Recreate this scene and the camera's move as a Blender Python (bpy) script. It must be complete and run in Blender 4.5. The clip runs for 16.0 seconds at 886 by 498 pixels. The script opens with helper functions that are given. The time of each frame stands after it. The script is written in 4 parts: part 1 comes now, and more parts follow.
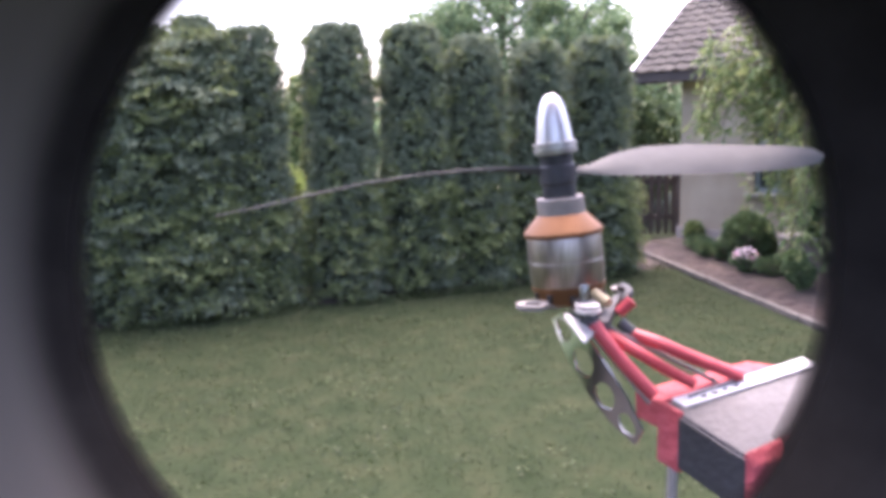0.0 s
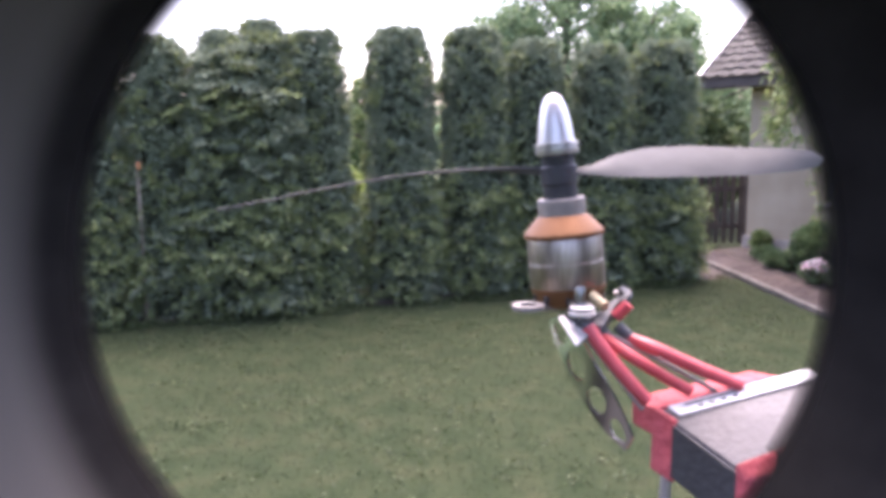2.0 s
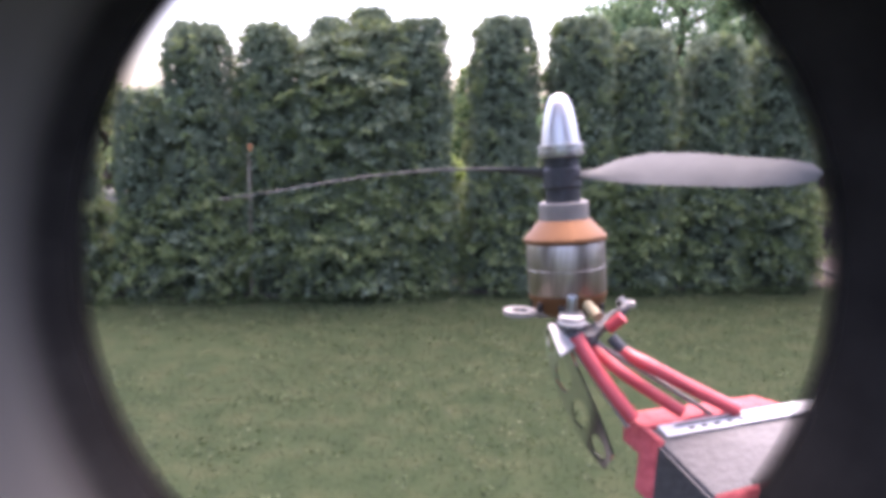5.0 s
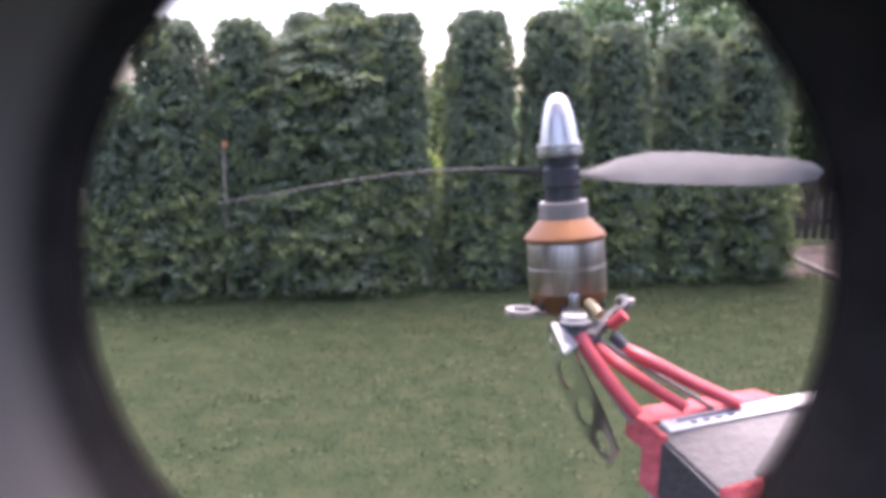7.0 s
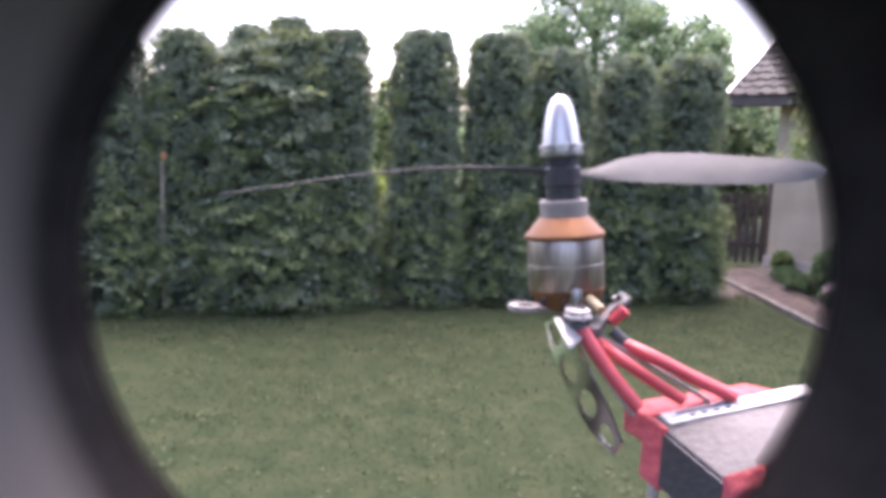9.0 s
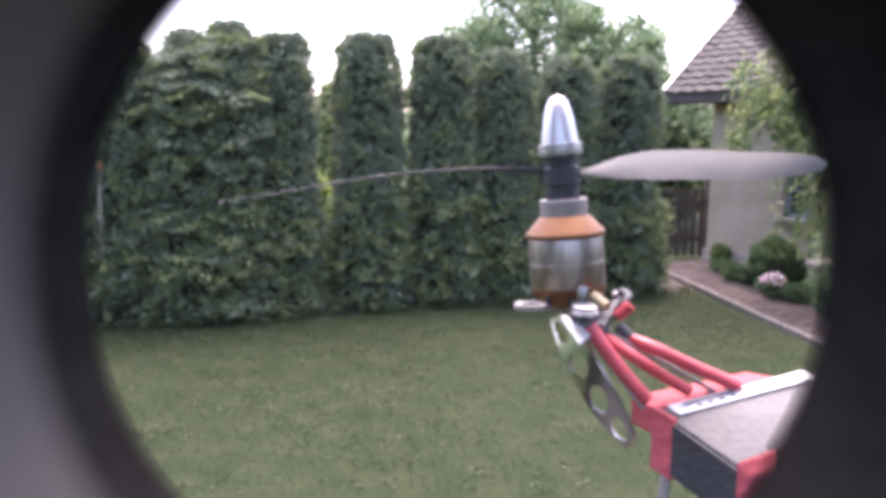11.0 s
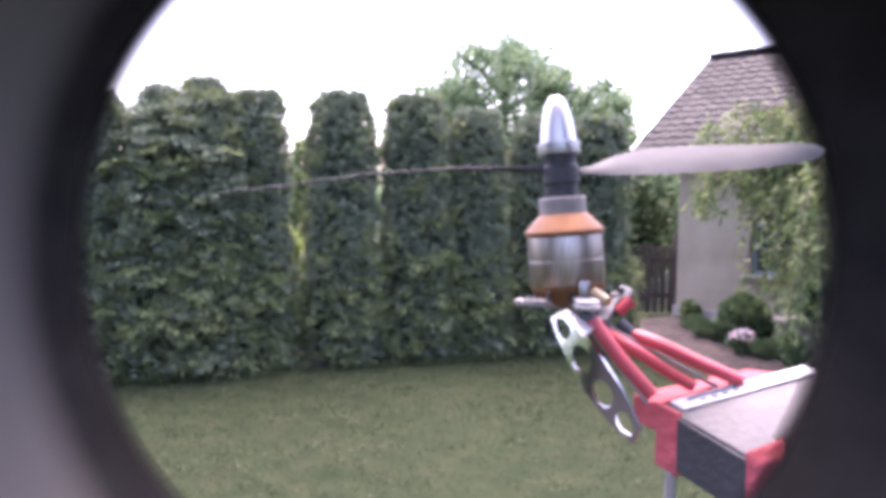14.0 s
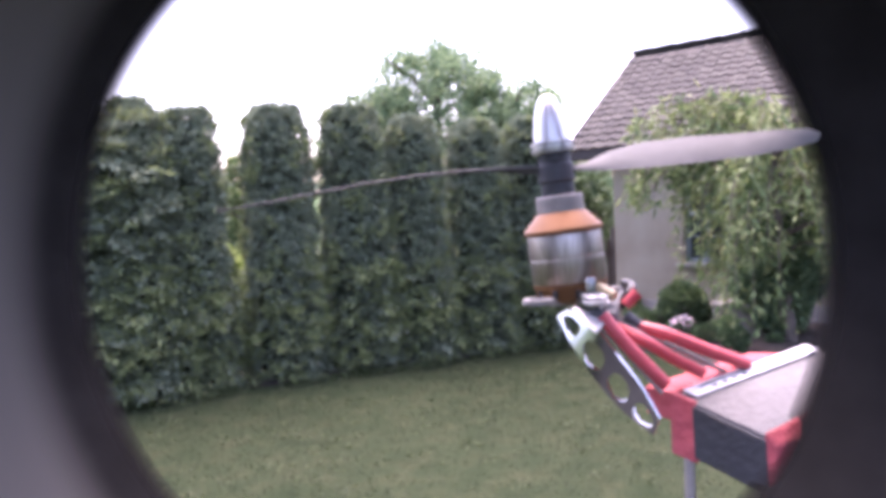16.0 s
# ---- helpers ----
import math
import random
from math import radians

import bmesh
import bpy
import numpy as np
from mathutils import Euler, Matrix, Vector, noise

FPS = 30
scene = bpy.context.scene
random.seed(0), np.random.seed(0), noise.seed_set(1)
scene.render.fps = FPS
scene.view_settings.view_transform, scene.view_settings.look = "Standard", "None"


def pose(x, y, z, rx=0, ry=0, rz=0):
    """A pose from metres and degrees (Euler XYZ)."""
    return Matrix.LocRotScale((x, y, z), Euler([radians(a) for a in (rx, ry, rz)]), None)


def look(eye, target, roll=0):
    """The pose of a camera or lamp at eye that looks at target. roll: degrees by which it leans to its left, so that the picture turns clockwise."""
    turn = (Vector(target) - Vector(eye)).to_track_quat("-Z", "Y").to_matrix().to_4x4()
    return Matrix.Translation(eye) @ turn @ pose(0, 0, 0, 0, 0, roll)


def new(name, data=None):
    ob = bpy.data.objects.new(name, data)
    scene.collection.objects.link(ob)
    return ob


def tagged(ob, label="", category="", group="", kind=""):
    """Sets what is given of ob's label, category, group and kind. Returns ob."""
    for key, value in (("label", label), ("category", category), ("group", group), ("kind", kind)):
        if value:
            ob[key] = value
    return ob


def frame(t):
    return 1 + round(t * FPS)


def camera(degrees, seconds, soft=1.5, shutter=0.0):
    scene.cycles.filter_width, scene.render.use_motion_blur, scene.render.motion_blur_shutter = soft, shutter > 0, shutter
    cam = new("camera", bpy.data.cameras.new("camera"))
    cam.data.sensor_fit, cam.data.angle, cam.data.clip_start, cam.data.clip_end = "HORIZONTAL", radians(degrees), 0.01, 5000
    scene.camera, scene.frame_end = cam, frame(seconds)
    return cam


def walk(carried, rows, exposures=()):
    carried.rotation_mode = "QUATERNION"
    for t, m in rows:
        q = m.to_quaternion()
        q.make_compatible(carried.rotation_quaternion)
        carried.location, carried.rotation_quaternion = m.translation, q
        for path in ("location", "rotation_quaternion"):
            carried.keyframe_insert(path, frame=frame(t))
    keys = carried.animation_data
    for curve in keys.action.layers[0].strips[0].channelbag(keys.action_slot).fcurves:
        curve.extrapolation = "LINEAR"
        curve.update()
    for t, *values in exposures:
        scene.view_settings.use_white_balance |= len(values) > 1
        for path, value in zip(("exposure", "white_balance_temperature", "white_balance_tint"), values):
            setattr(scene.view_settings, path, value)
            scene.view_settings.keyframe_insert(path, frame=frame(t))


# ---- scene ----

# The camera: one lens, which slides round the still aircraft. Its turns (yaw, pitch, roll in degrees).
cam = camera(62.2, 16.0, soft=4.7)
TURNS = [
    (0.0, -7.21, -9.56, -1.88),
    (0.5, -4.48, -8.16, 0.26),
    (1.0, -1.61, -7.50, 1.88),
    (1.5, -1.40, -8.52, 1.48),
    (2.0, -2.49, -9.15, -1.27),
    (2.5, -3.14, -9.87, 0.18),
    (3.0, -1.59, -9.34, 0.48),
    (3.5, 6.89, -8.35, -0.26),
    (4.0, 11.82, -8.58, -0.69),
    (4.5, 6.35, -9.86, 0.51),
    (5.3, 5.35, -9.90, 0.25),
    (6.2, 4.25, -10.06, -0.05),
    (7.0, 3.65, -10.28, -0.25),
    (7.5, 4.04, -9.79, -0.32),
    (8.0, 1.02, -10.77, 1.79),
    (8.5, -1.05, -10.66, 1.29),
    (9.0, -1.05, -8.79, 1.43),
    (9.2, -2.36, -8.68, 0.05),
    (9.9, -3.60, -8.57, -0.04),
    (10.6, -4.75, -8.55, -0.08),
    (11.3, -5.86, -8.65, -0.00),
    (11.5, -6.17, -9.41, -0.60),
    (12.0, -7.19, -9.48, 0.06),
    (12.5, -8.63, -9.13, -1.12),
    (13.0, -9.73, -9.47, -1.87),
    (13.5, -10.25, -4.10, 2.70),
    (14.0, -7.52, -4.02, 0.67),
    (14.5, -4.75, -4.53, 0.78),
    (15.0, -8.29, -3.90, 0.56),
    (15.5, -13.32, -3.60, -3.52),
    (16.0, -12.20, -3.61, -2.75),
]
EYE = Vector((0, 0, 1.8))
# Fitted so that the still aircraft keeps its place in the camera's view.
SPAN = 0.347  # the eye slides over a ball of this diameter, on whose far side the motor hangs

MOTOR_SIDE = Vector((0.038, 0, 0))


def turned(yaw, pitch, roll):
    return pose(0, 0, 0, 90 + pitch, 0, yaw) @ pose(0, 0, 0, 0, 0, roll)


REF = Matrix.Translation(EYE) @ turned(-3.0, -8.0, 0.0)
ROWS = []
for t, yaw, pitch, roll in TURNS:
    swing = turned(-3.0, -8.0, 0.0).inverted() @ turned(yaw, pitch, 0.0)
    eye = REF @ (Vector((0, 0, -SPAN / 2)) + swing @ swing @ Vector((0, 0, SPAN / 2)))
    tilt = turned(yaw, pitch, roll)
    eye += tilt @ (pose(0, 0, 0, 0, 0, -roll) @ MOTOR_SIDE - MOTOR_SIDE)
    ROWS.append((t, Matrix.Translation(eye) @ tilt))
walk(cam, ROWS, exposures=[(0.0, 2.93, 6180, 32), (13.1, 2.93, 6180, 32), (13.5, 3.07, 6080, 39), (16.0, 3.0, 6080, 40)])

# ---- world and sun ----
world = bpy.data.worlds.new("sky")
world.use_nodes = True
scene.world = world
wn = world.node_tree
sky = wn.nodes.new("ShaderNodeTexSky")
sky.sky_type, sky.sun_disc = "NISHITA", False
sky.sun_elevation, sky.sun_rotation = radians(70), radians(8)
sky.air_density, sky.dust_density, sky.ozone_density = 1.0, 6.0, 0.6
wn.nodes["Background"].inputs["Strength"].default_value = 0.15
wn.links.new(sky.outputs[0], wn.nodes["Background"].inputs["Color"])
sun = new("sun", bpy.data.lights.new("sun", "SUN"))
sun.data.energy, sun.data.angle, sun.data.color = 0.25, radians(60), (1.0, 0.95, 0.88)
sun.matrix_world = look((math.sin(radians(8)) * 30, math.cos(radians(8)) * 30, 30 * math.tan(radians(70))), (0, 0, 0))


# ---- materials ----
def ramp(nodes, stops):
    r = nodes.new("ShaderNodeValToRGB")
    while len(r.color_ramp.elements) < len(stops):
        r.color_ramp.elements.new(0.5)
    for e, (p, c) in zip(r.color_ramp.elements, stops):
        e.position, e.color = p, (*c, 1)
    return r


def surface(name, stops, scale=8.0, rough=0.7, metal=0.0, bump=0.0, fine=60.0, island=0.0, per_object=0.0, spec=0.5, sheen=0.0):
    """Colour from two scales of noise, with grain bump and a shift from piece to piece."""
    m = bpy.data.materials.new(name)
    m.use_nodes = True
    nt = m.node_tree
    n, l = nt.nodes, nt.links
    b = n["Principled BSDF"]
    co = n.new("ShaderNodeTexCoord")
    a = n.new("ShaderNodeTexNoise")
    a.inputs["Scale"].default_value, a.inputs["Detail"].default_value = scale, 6
    f = n.new("ShaderNodeTexNoise")
    f.inputs["Scale"].default_value, f.inputs["Detail"].default_value = fine, 4
    l.new(co.outputs["Object"], a.inputs["Vector"])
    l.new(co.outputs["Object"], f.inputs["Vector"])
    mix = n.new("ShaderNodeMix")
    mix.inputs[0].default_value = 0.4
    l.new(a.outputs["Fac"], mix.inputs[2])
    l.new(f.outputs["Fac"], mix.inputs[3])
    value = mix.outputs[0]
    if island or per_object:
        if per_object:
            g, out = n.new("ShaderNodeObjectInfo"), "Random"
        else:
            g, out = n.new("ShaderNodeNewGeometry"), "Random Per Island"
        s = n.new("ShaderNodeMath")
        s.operation = "MULTIPLY_ADD"
        s.inputs[1].default_value = island or per_object
        l.new(g.outputs[out], s.inputs[0])
        c = n.new("ShaderNodeMath")
        c.operation = "SUBTRACT"
        c.inputs[1].default_value = (island or per_object) / 2
        l.new(value, c.inputs[0])
        l.new(c.outputs[0], s.inputs[2])
        value = s.outputs[0]
    r = ramp(n, stops)
    l.new(value, r.inputs[0])
    l.new(r.outputs[0], b.inputs["Base Color"])
    b.inputs["Roughness"].default_value, b.inputs["Metallic"].default_value = rough, metal
    b.inputs["Specular IOR Level"].default_value = spec
    if bump:
        bp = n.new("ShaderNodeBump")
        bp.inputs["Strength"].default_value, bp.inputs["Distance"].default_value = bump, 0.01
        l.new(f.outputs["Fac"], bp.inputs["Height"])
        l.new(bp.outputs[0], b.inputs["Normal"])
    return m


def streaked(name, low, high, rough):
    """Bare metal, brushed along the shaft, with streaks of reflection put into its colour."""
    m = surface(name, [(0.35, low), (0.65, high)], 1.0, rough, metal=1.0, fine=1.0)
    n, l = m.node_tree.nodes, m.node_tree.links
    for t in [q for q in n if q.type == "TEX_NOISE"]:
        mp = n.new("ShaderNodeMapping")
        mp.inputs["Scale"].default_value = (170, 3, 170) if t.inputs["Detail"].default_value > 5 else (900, 12, 900)
        l.new(t.inputs["Vector"].links[0].from_socket, mp.inputs["Vector"])
        l.new(mp.outputs[0], t.inputs["Vector"])
    return m


def leafy(name, stops, island=0.5, through_light=0.35, rough=0.55, spec=0.3):
    """Leaves: a colour for each leaf, and light that comes through."""
    m = surface(name, stops, 1.3, rough, island=island, fine=9.0, spec=spec)
    nt = m.node_tree
    n, l = nt.nodes, nt.links
    b, out = n["Principled BSDF"], n["Material Output"]
    tr = n.new("ShaderNodeBsdfTranslucent")
    l.new(b.inputs["Base Color"].links[0].from_socket, tr.inputs["Color"])
    mx = n.new("ShaderNodeMixShader")
    mx.inputs[0].default_value = through_light
    l.new(b.outputs[0], mx.inputs[1])
    l.new(tr.outputs[0], mx.inputs[2])
    l.new(mx.outputs[0], out.inputs["Surface"])
    return m


THUJA = leafy("thuja_foliage", [(0.2, (0.0902, 0.1177, 0.077)), (0.5, (0.1628, 0.2002, 0.1298)), (0.8, (0.2365, 0.2706, 0.176))], 0.2, 0.22, 0.7, 0.15)
THUJA_TIP = leafy("thuja_young_growth", [(0.2, (0.105, 0.138, 0.055)), (0.5, (0.176, 0.216, 0.09)), (0.8, (0.256, 0.286, 0.136))], 0.25, 0.28, 0.7, 0.15)
THUJA_CORE = surface("thuja_core_shade", [(0.3, (0.02381, 0.03233, 0.01764)), (0.7, (0.04631, 0.05985, 0.0315))], 6, 0.95)
BROAD = leafy("broad_leaves", [(0.25, (0.09415, 0.1509, 0.07886)), (0.5, (0.1569, 0.2314, 0.1172)), (0.75, (0.2512, 0.332, 0.169))], 0.5, 0.5, 0.7, 0.15)
PALE = leafy("pale_narrow_leaves", [(0.25, (0.07425, 0.1208, 0.03864)), (0.5, (0.1485, 0.2013, 0.069)), (0.75, (0.297, 0.3355, 0.138))], 0.6, 0.35)
BUSH = leafy("bush_leaves", [(0.3, (0.05141, 0.08787, 0.04056)), (0.7, (0.1179, 0.1721, 0.07176))], 0.6, 0.3)
PETAL = leafy("petals", [(0.3, (0.55, 0.35, 0.42)), (0.7, (0.8, 0.72, 0.75))], 0.8, 0.3)
BARK = surface("bark", [(0.3, (0.05, 0.04, 0.03)), (0.7, (0.16, 0.13, 0.1))], 9, 0.9, bump=0.6, fine=50)
LAWN = surface("lawn", [(0.32, (0.0118, 0.0205, 0.0073)), (0.5, (0.0192, 0.0281, 0.0112)), (0.68, (0.0335, 0.038, 0.0172))], 4.2, 0.95, bump=0.4, fine=46, spec=0.1)
BLADE = leafy("grass_blades", [(0.25, (0.01349, 0.0245, 0.00828)), (0.5, (0.02279, 0.0365, 0.0138)), (0.78, (0.05022, 0.0585, 0.02587))], 0.3, 0.5, 0.6)
CLOVER = leafy("clover_leaves", [(0.25, (0.03192, 0.05016, 0.01584)), (0.5, (0.0532, 0.07448, 0.02592)), (0.78, (0.095, 0.1102, 0.0504))], 0.6, 0.3)
SOIL = surface("bare_soil", [(0.3, (0.018, 0.0132, 0.009)), (0.7, (0.054, 0.0396, 0.0276))], 6, 0.95, bump=0.8, fine=60)
PLASTER = surface("old_plaster", [(0.32, (0.2139, 0.1724, 0.1156)), (0.5, (0.3116, 0.2635, 0.184)), (0.66, (0.3813, 0.3353, 0.2439))], 1.6, 0.9, bump=0.35, fine=70)
PLINTH = surface("damp_plinth", [(0.3, (0.2, 0.17, 0.14)), (0.7, (0.42, 0.38, 0.33))], 3, 0.92, bump=0.6, fine=40)
TILE = surface("clay_tile", [(0.25, (0.01445, 0.01299, 0.009337)), (0.5, (0.0273, 0.0246, 0.01782)), (0.75, (0.05419, 0.04967, 0.03735))], 5, 0.85, bump=0.4, fine=60, per_object=0.28)
TILE_REST = surface("clay_tile_rest", [(0.25, (0.01445, 0.01299, 0.009337)), (0.5, (0.0273, 0.0246, 0.01782)), (0.75, (0.05419, 0.04967, 0.03735))], 5, 0.85, bump=0.4, fine=60, island=0.28)
BRICK = surface("paving_brick", [(0.25, (0.01718, 0.01002, 0.007196)), (0.5, (0.03005, 0.01856, 0.01371)), (0.75, (0.04808, 0.03194, 0.02399))], 6, 0.9, bump=0.4, fine=70, per_object=0.5)
BRICK_REST = surface("paving_brick_rest", [(0.25, (0.01718, 0.01002, 0.007196)), (0.5, (0.03005, 0.01856, 0.01371)), (0.75, (0.04808, 0.03194, 0.02399))], 6, 0.9, bump=0.4, fine=70, island=0.5)
STONE = surface("pale_stone", [(0.3, (0.155, 0.1426, 0.124)), (0.7, (0.31, 0.2914, 0.2666))], 4, 0.9, bump=0.5, fine=50)
POSTWOOD = surface("pale_post_wood", [(0.3, (0.154, 0.119, 0.077)), (0.7, (0.294, 0.252, 0.189))], 8, 0.85, bump=0.4, fine=60)
EDGING = surface("worn_concrete", [(0.3, (0.06375, 0.0561, 0.04675)), (0.7, (0.136, 0.1232, 0.1062))], 5, 0.92, bump=0.5, fine=50)
WELL = surface("stained_concrete", [(0.3, (0.1, 0.08, 0.062)), (0.7, (0.2, 0.17, 0.14))], 6, 0.92, bump=0.5, fine=60)
DARKWOOD = surface("dark_wood", [(0.3, (0.025, 0.02, 0.017)), (0.7, (0.08, 0.065, 0.055))], 5, 0.85, bump=0.3)
PAINTWOOD = surface("green_grey_paint", [(0.3, (0.1, 0.13, 0.12)), (0.7, (0.24, 0.28, 0.26))], 7, 0.6, bump=0.2)
RUST = surface("rusty_iron", [(0.3, (0.1, 0.045, 0.028)), (0.7, (0.26, 0.13, 0.085))], 14, 0.8, bump=0.4)
ZINC = surface("zinc_sheet", [(0.3, (0.35, 0.35, 0.36)), (0.7, (0.6, 0.6, 0.61))], 6, 0.45, metal=0.6)
CHROME = surface("polished_aluminium", [(0.3, (0.47, 0.45, 0.44)), (0.7, (0.57, 0.55, 0.54))], 30, 0.4, metal=1.0)
ALU = surface("milled_aluminium", [(0.3, (0.2, 0.178, 0.158)), (0.7, (0.27, 0.243, 0.218))], 60, 0.6, metal=0.3, bump=0.05, fine=300)
STEEL = surface("motor_can_steel", [(0.3, (0.22, 0.215, 0.21)), (0.7, (0.34, 0.33, 0.32))], 90, 0.3, metal=1.0)
CAN = streaked("streaked_can", (0.2, 0.172, 0.148), (0.47, 0.412, 0.365), 0.4)
SATIN = surface("satin_cast_aluminium", [(0.3, (0.4, 0.385, 0.37)), (0.7, (0.56, 0.545, 0.53))], 50, 0.5, metal=0.35, bump=0.05, fine=300)
POLISHED = surface("polished_plate", [(0.3, (0.52, 0.52, 0.51)), (0.7, (0.66, 0.66, 0.65))], 70, 0.14, metal=1.0)
LIME = leafy("lime_leaves", [(0.3, (0.2, 0.275, 0.075)), (0.7, (0.375, 0.45, 0.1625))], 0.5, 0.5)
GOLD = surface("gold_anodised", [(0.3, (0.1582, 0.07181, 0.02917)), (0.7, (0.2098, 0.09952, 0.0429))], 70, 0.55, metal=0.6)
BLACK = surface("black_plastic", [(0.3, (0.012, 0.012, 0.014)), (0.7, (0.03, 0.03, 0.033))], 40, 0.55, bump=0.1, fine=300)
DARKCELL = surface("dark_slot", [(0.3, (0.01, 0.008, 0.006)), (0.7, (0.02, 0.015, 0.012))], 40, 0.8)
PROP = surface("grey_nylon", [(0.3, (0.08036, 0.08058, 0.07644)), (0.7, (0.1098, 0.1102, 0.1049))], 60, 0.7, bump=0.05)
# Shaded copy of the blade nylon: shade is put into its darker colour.
PROP_SHADED = surface("shaded_grey_nylon", [(0.3, (0.06, 0.061, 0.06)), (0.7, (0.085, 0.086, 0.085))], 60, 0.75, bump=0.05, spec=0.2)
RED = surface("red_silicone", [(0.3, (0.4, 0.045, 0.052)), (0.7, (0.49, 0.07, 0.078))], 60, 0.42, bump=0.08, fine=200)
TAPE = surface("red_tape", [(0.3, (0.33, 0.05, 0.056)), (0.7, (0.43, 0.088, 0.092))], 40, 0.75, bump=0.3, fine=120, spec=0.25)
WHITE = surface("white_label", [(0.3, (0.45, 0.45, 0.45)), (0.7, (0.54, 0.54, 0.54))], 60, 0.5)
GREYBOX = surface("matt_grey_case", [(0.3, (0.0405, 0.0387, 0.0414)), (0.7, (0.072, 0.0693, 0.072))], 30, 0.6, bump=0.1, fine=300)
ORANGE = surface("faded_orange", [(0.3, (0.5, 0.16, 0.06)), (0.7, (0.62, 0.25, 0.12))], 20, 0.6)
YELLOWISH = surface("yellowed_resin", [(0.3, (0.26, 0.2, 0.1)), (0.7, (0.36, 0.3, 0.17))], 60, 0.5)


def glass_material():
    m = bpy.data.materials.new("window_glass")
    m.use_nodes = True
    b = m.node_tree.nodes["Principled BSDF"]
    b.inputs["Base Color"].default_value = (0.02, 0.025, 0.03, 1)
    b.inputs["Roughness"].default_value = 0.06
    return m


GLASS = glass_material()


# ---- building helpers ----
def part(name, bm, material, parent=None, label="", smooth=False):
    me = bpy.data.meshes.new(name)
    bm.to_mesh(me)
    bm.free()
    me.materials.append(material)
    if smooth:
        me.polygons.foreach_set("use_smooth", [True] * len(me.polygons))
        me.set_sharp_from_angle(angle=radians(28))
    ob = new(name, me)
    ob.parent = parent
    return tagged(ob, label)


def soup(name, verts, faces, material, parent=None, label=""):
    me = bpy.data.meshes.new(name)
    me.from_pydata(verts, [], faces)
    me.materials.append(material)
    ob = new(name, me)
    ob.parent = parent
    return tagged(ob, label)


def empty(name, place, label, category, group="", turn=0.0):
    ob = new(name)
    ob.matrix_basis = pose(*place, 0, 0, turn)
    return tagged(ob, label, category, group)


def box(bm, size, m=None, bevel=0.0):
    got = bmesh.ops.create_cube(bm, size=1.0)["verts"]
    bmesh.ops.scale(bm, vec=size, verts=got)
    if bevel:
        edges = list({e for v in got for e in v.link_edges})
        got = bmesh.ops.bevel(bm, geom=edges, offset=bevel, segments=2, affect="EDGES", profile=0.5)["verts"]
    if m is not None:
        bmesh.ops.transform(bm, matrix=m, verts=list(got))
    return bm


def one_box(size, m=None, bevel=0.0):
    return box(bmesh.new(), size, m, bevel)


def lathe(profile, steps=40, m=None):
    """A body turned about z from (radius, z) pairs."""
    bm = bmesh.new()
    rings = []
    for r, z in profile:
        if r < 1e-6:
            rings.append([bm.verts.new((0, 0, z))])
        else:
            rings.append([bm.verts.new((r * math.cos(2 * math.pi * k / steps), r * math.sin(2 * math.pi * k / steps), z)) for k in range(steps)])
    for a, b in zip(rings, rings[1:]):
        for k in range(steps):
            j = (k + 1) % steps
            if len(a) == 1 and len(b) > 1:
                bm.faces.new((a[0], b[k], b[j]))
            elif len(b) == 1 and len(a) > 1:
                bm.faces.new((a[k], b[0], a[j]))
            elif len(a) > 1:
                bm.faces.new((a[k], b[k], b[j], a[j]))
    bmesh.ops.recalc_face_normals(bm, faces=bm.faces)
    if m is not None:
        bmesh.ops.transform(bm, matrix=m, verts=bm.verts)
    return bm


def tube(points, radii, sides=8, bm=None):
    """A round bar through points; radii one or one for each point."""
    bm = bm or bmesh.new()
    points = [Vector(p) for p in points]
    if not hasattr(radii, "__len__"):
        radii = [radii] * len(points)
    rings = []
    for i, p in enumerate(points):
        d = (points[min(i + 1, len(points) - 1)] - points[max(i - 1, 0)]).normalized()
        u = d.orthogonal().normalized() if i == 0 else (u - d * u.dot(d)).normalized()
        v = d.cross(u)
        rings.append([bm.verts.new(p + (u * math.cos(2 * math.pi * k / sides) + v * math.sin(2 * math.pi * k / sides)) * radii[i]) for k in range(sides)])
    for a, b in zip(rings, rings[1:]):
        for k in range(sides):
            bm.faces.new((a[k], a[(k + 1) % sides], b[(k + 1) % sides], b[k]))
    bm.faces.new(rings[0][::-1])
    bm.faces.new(rings[-1])
    return bm


def bend(points, steps=8):
    """A smooth line through points (Catmull-Rom)."""
    p = [Vector(q) for q in points]
    p = [p[0] * 2 - p[1]] + p + [p[-1] * 2 - p[-2]]
    out = []
    for i in range(1, len(p) - 2):
        for k in range(steps):
            t = k / steps
            out.append(0.5 * (2 * p[i] + (p[i + 1] - p[i - 1]) * t + (2 * p[i - 1] - 5 * p[i] + 4 * p[i + 1] - p[i + 2]) * t * t
                              + (3 * p[i] - p[i - 1] - 3 * p[i + 1] + p[i + 2]) * t ** 3))
    out.append(p[-2])
    return out


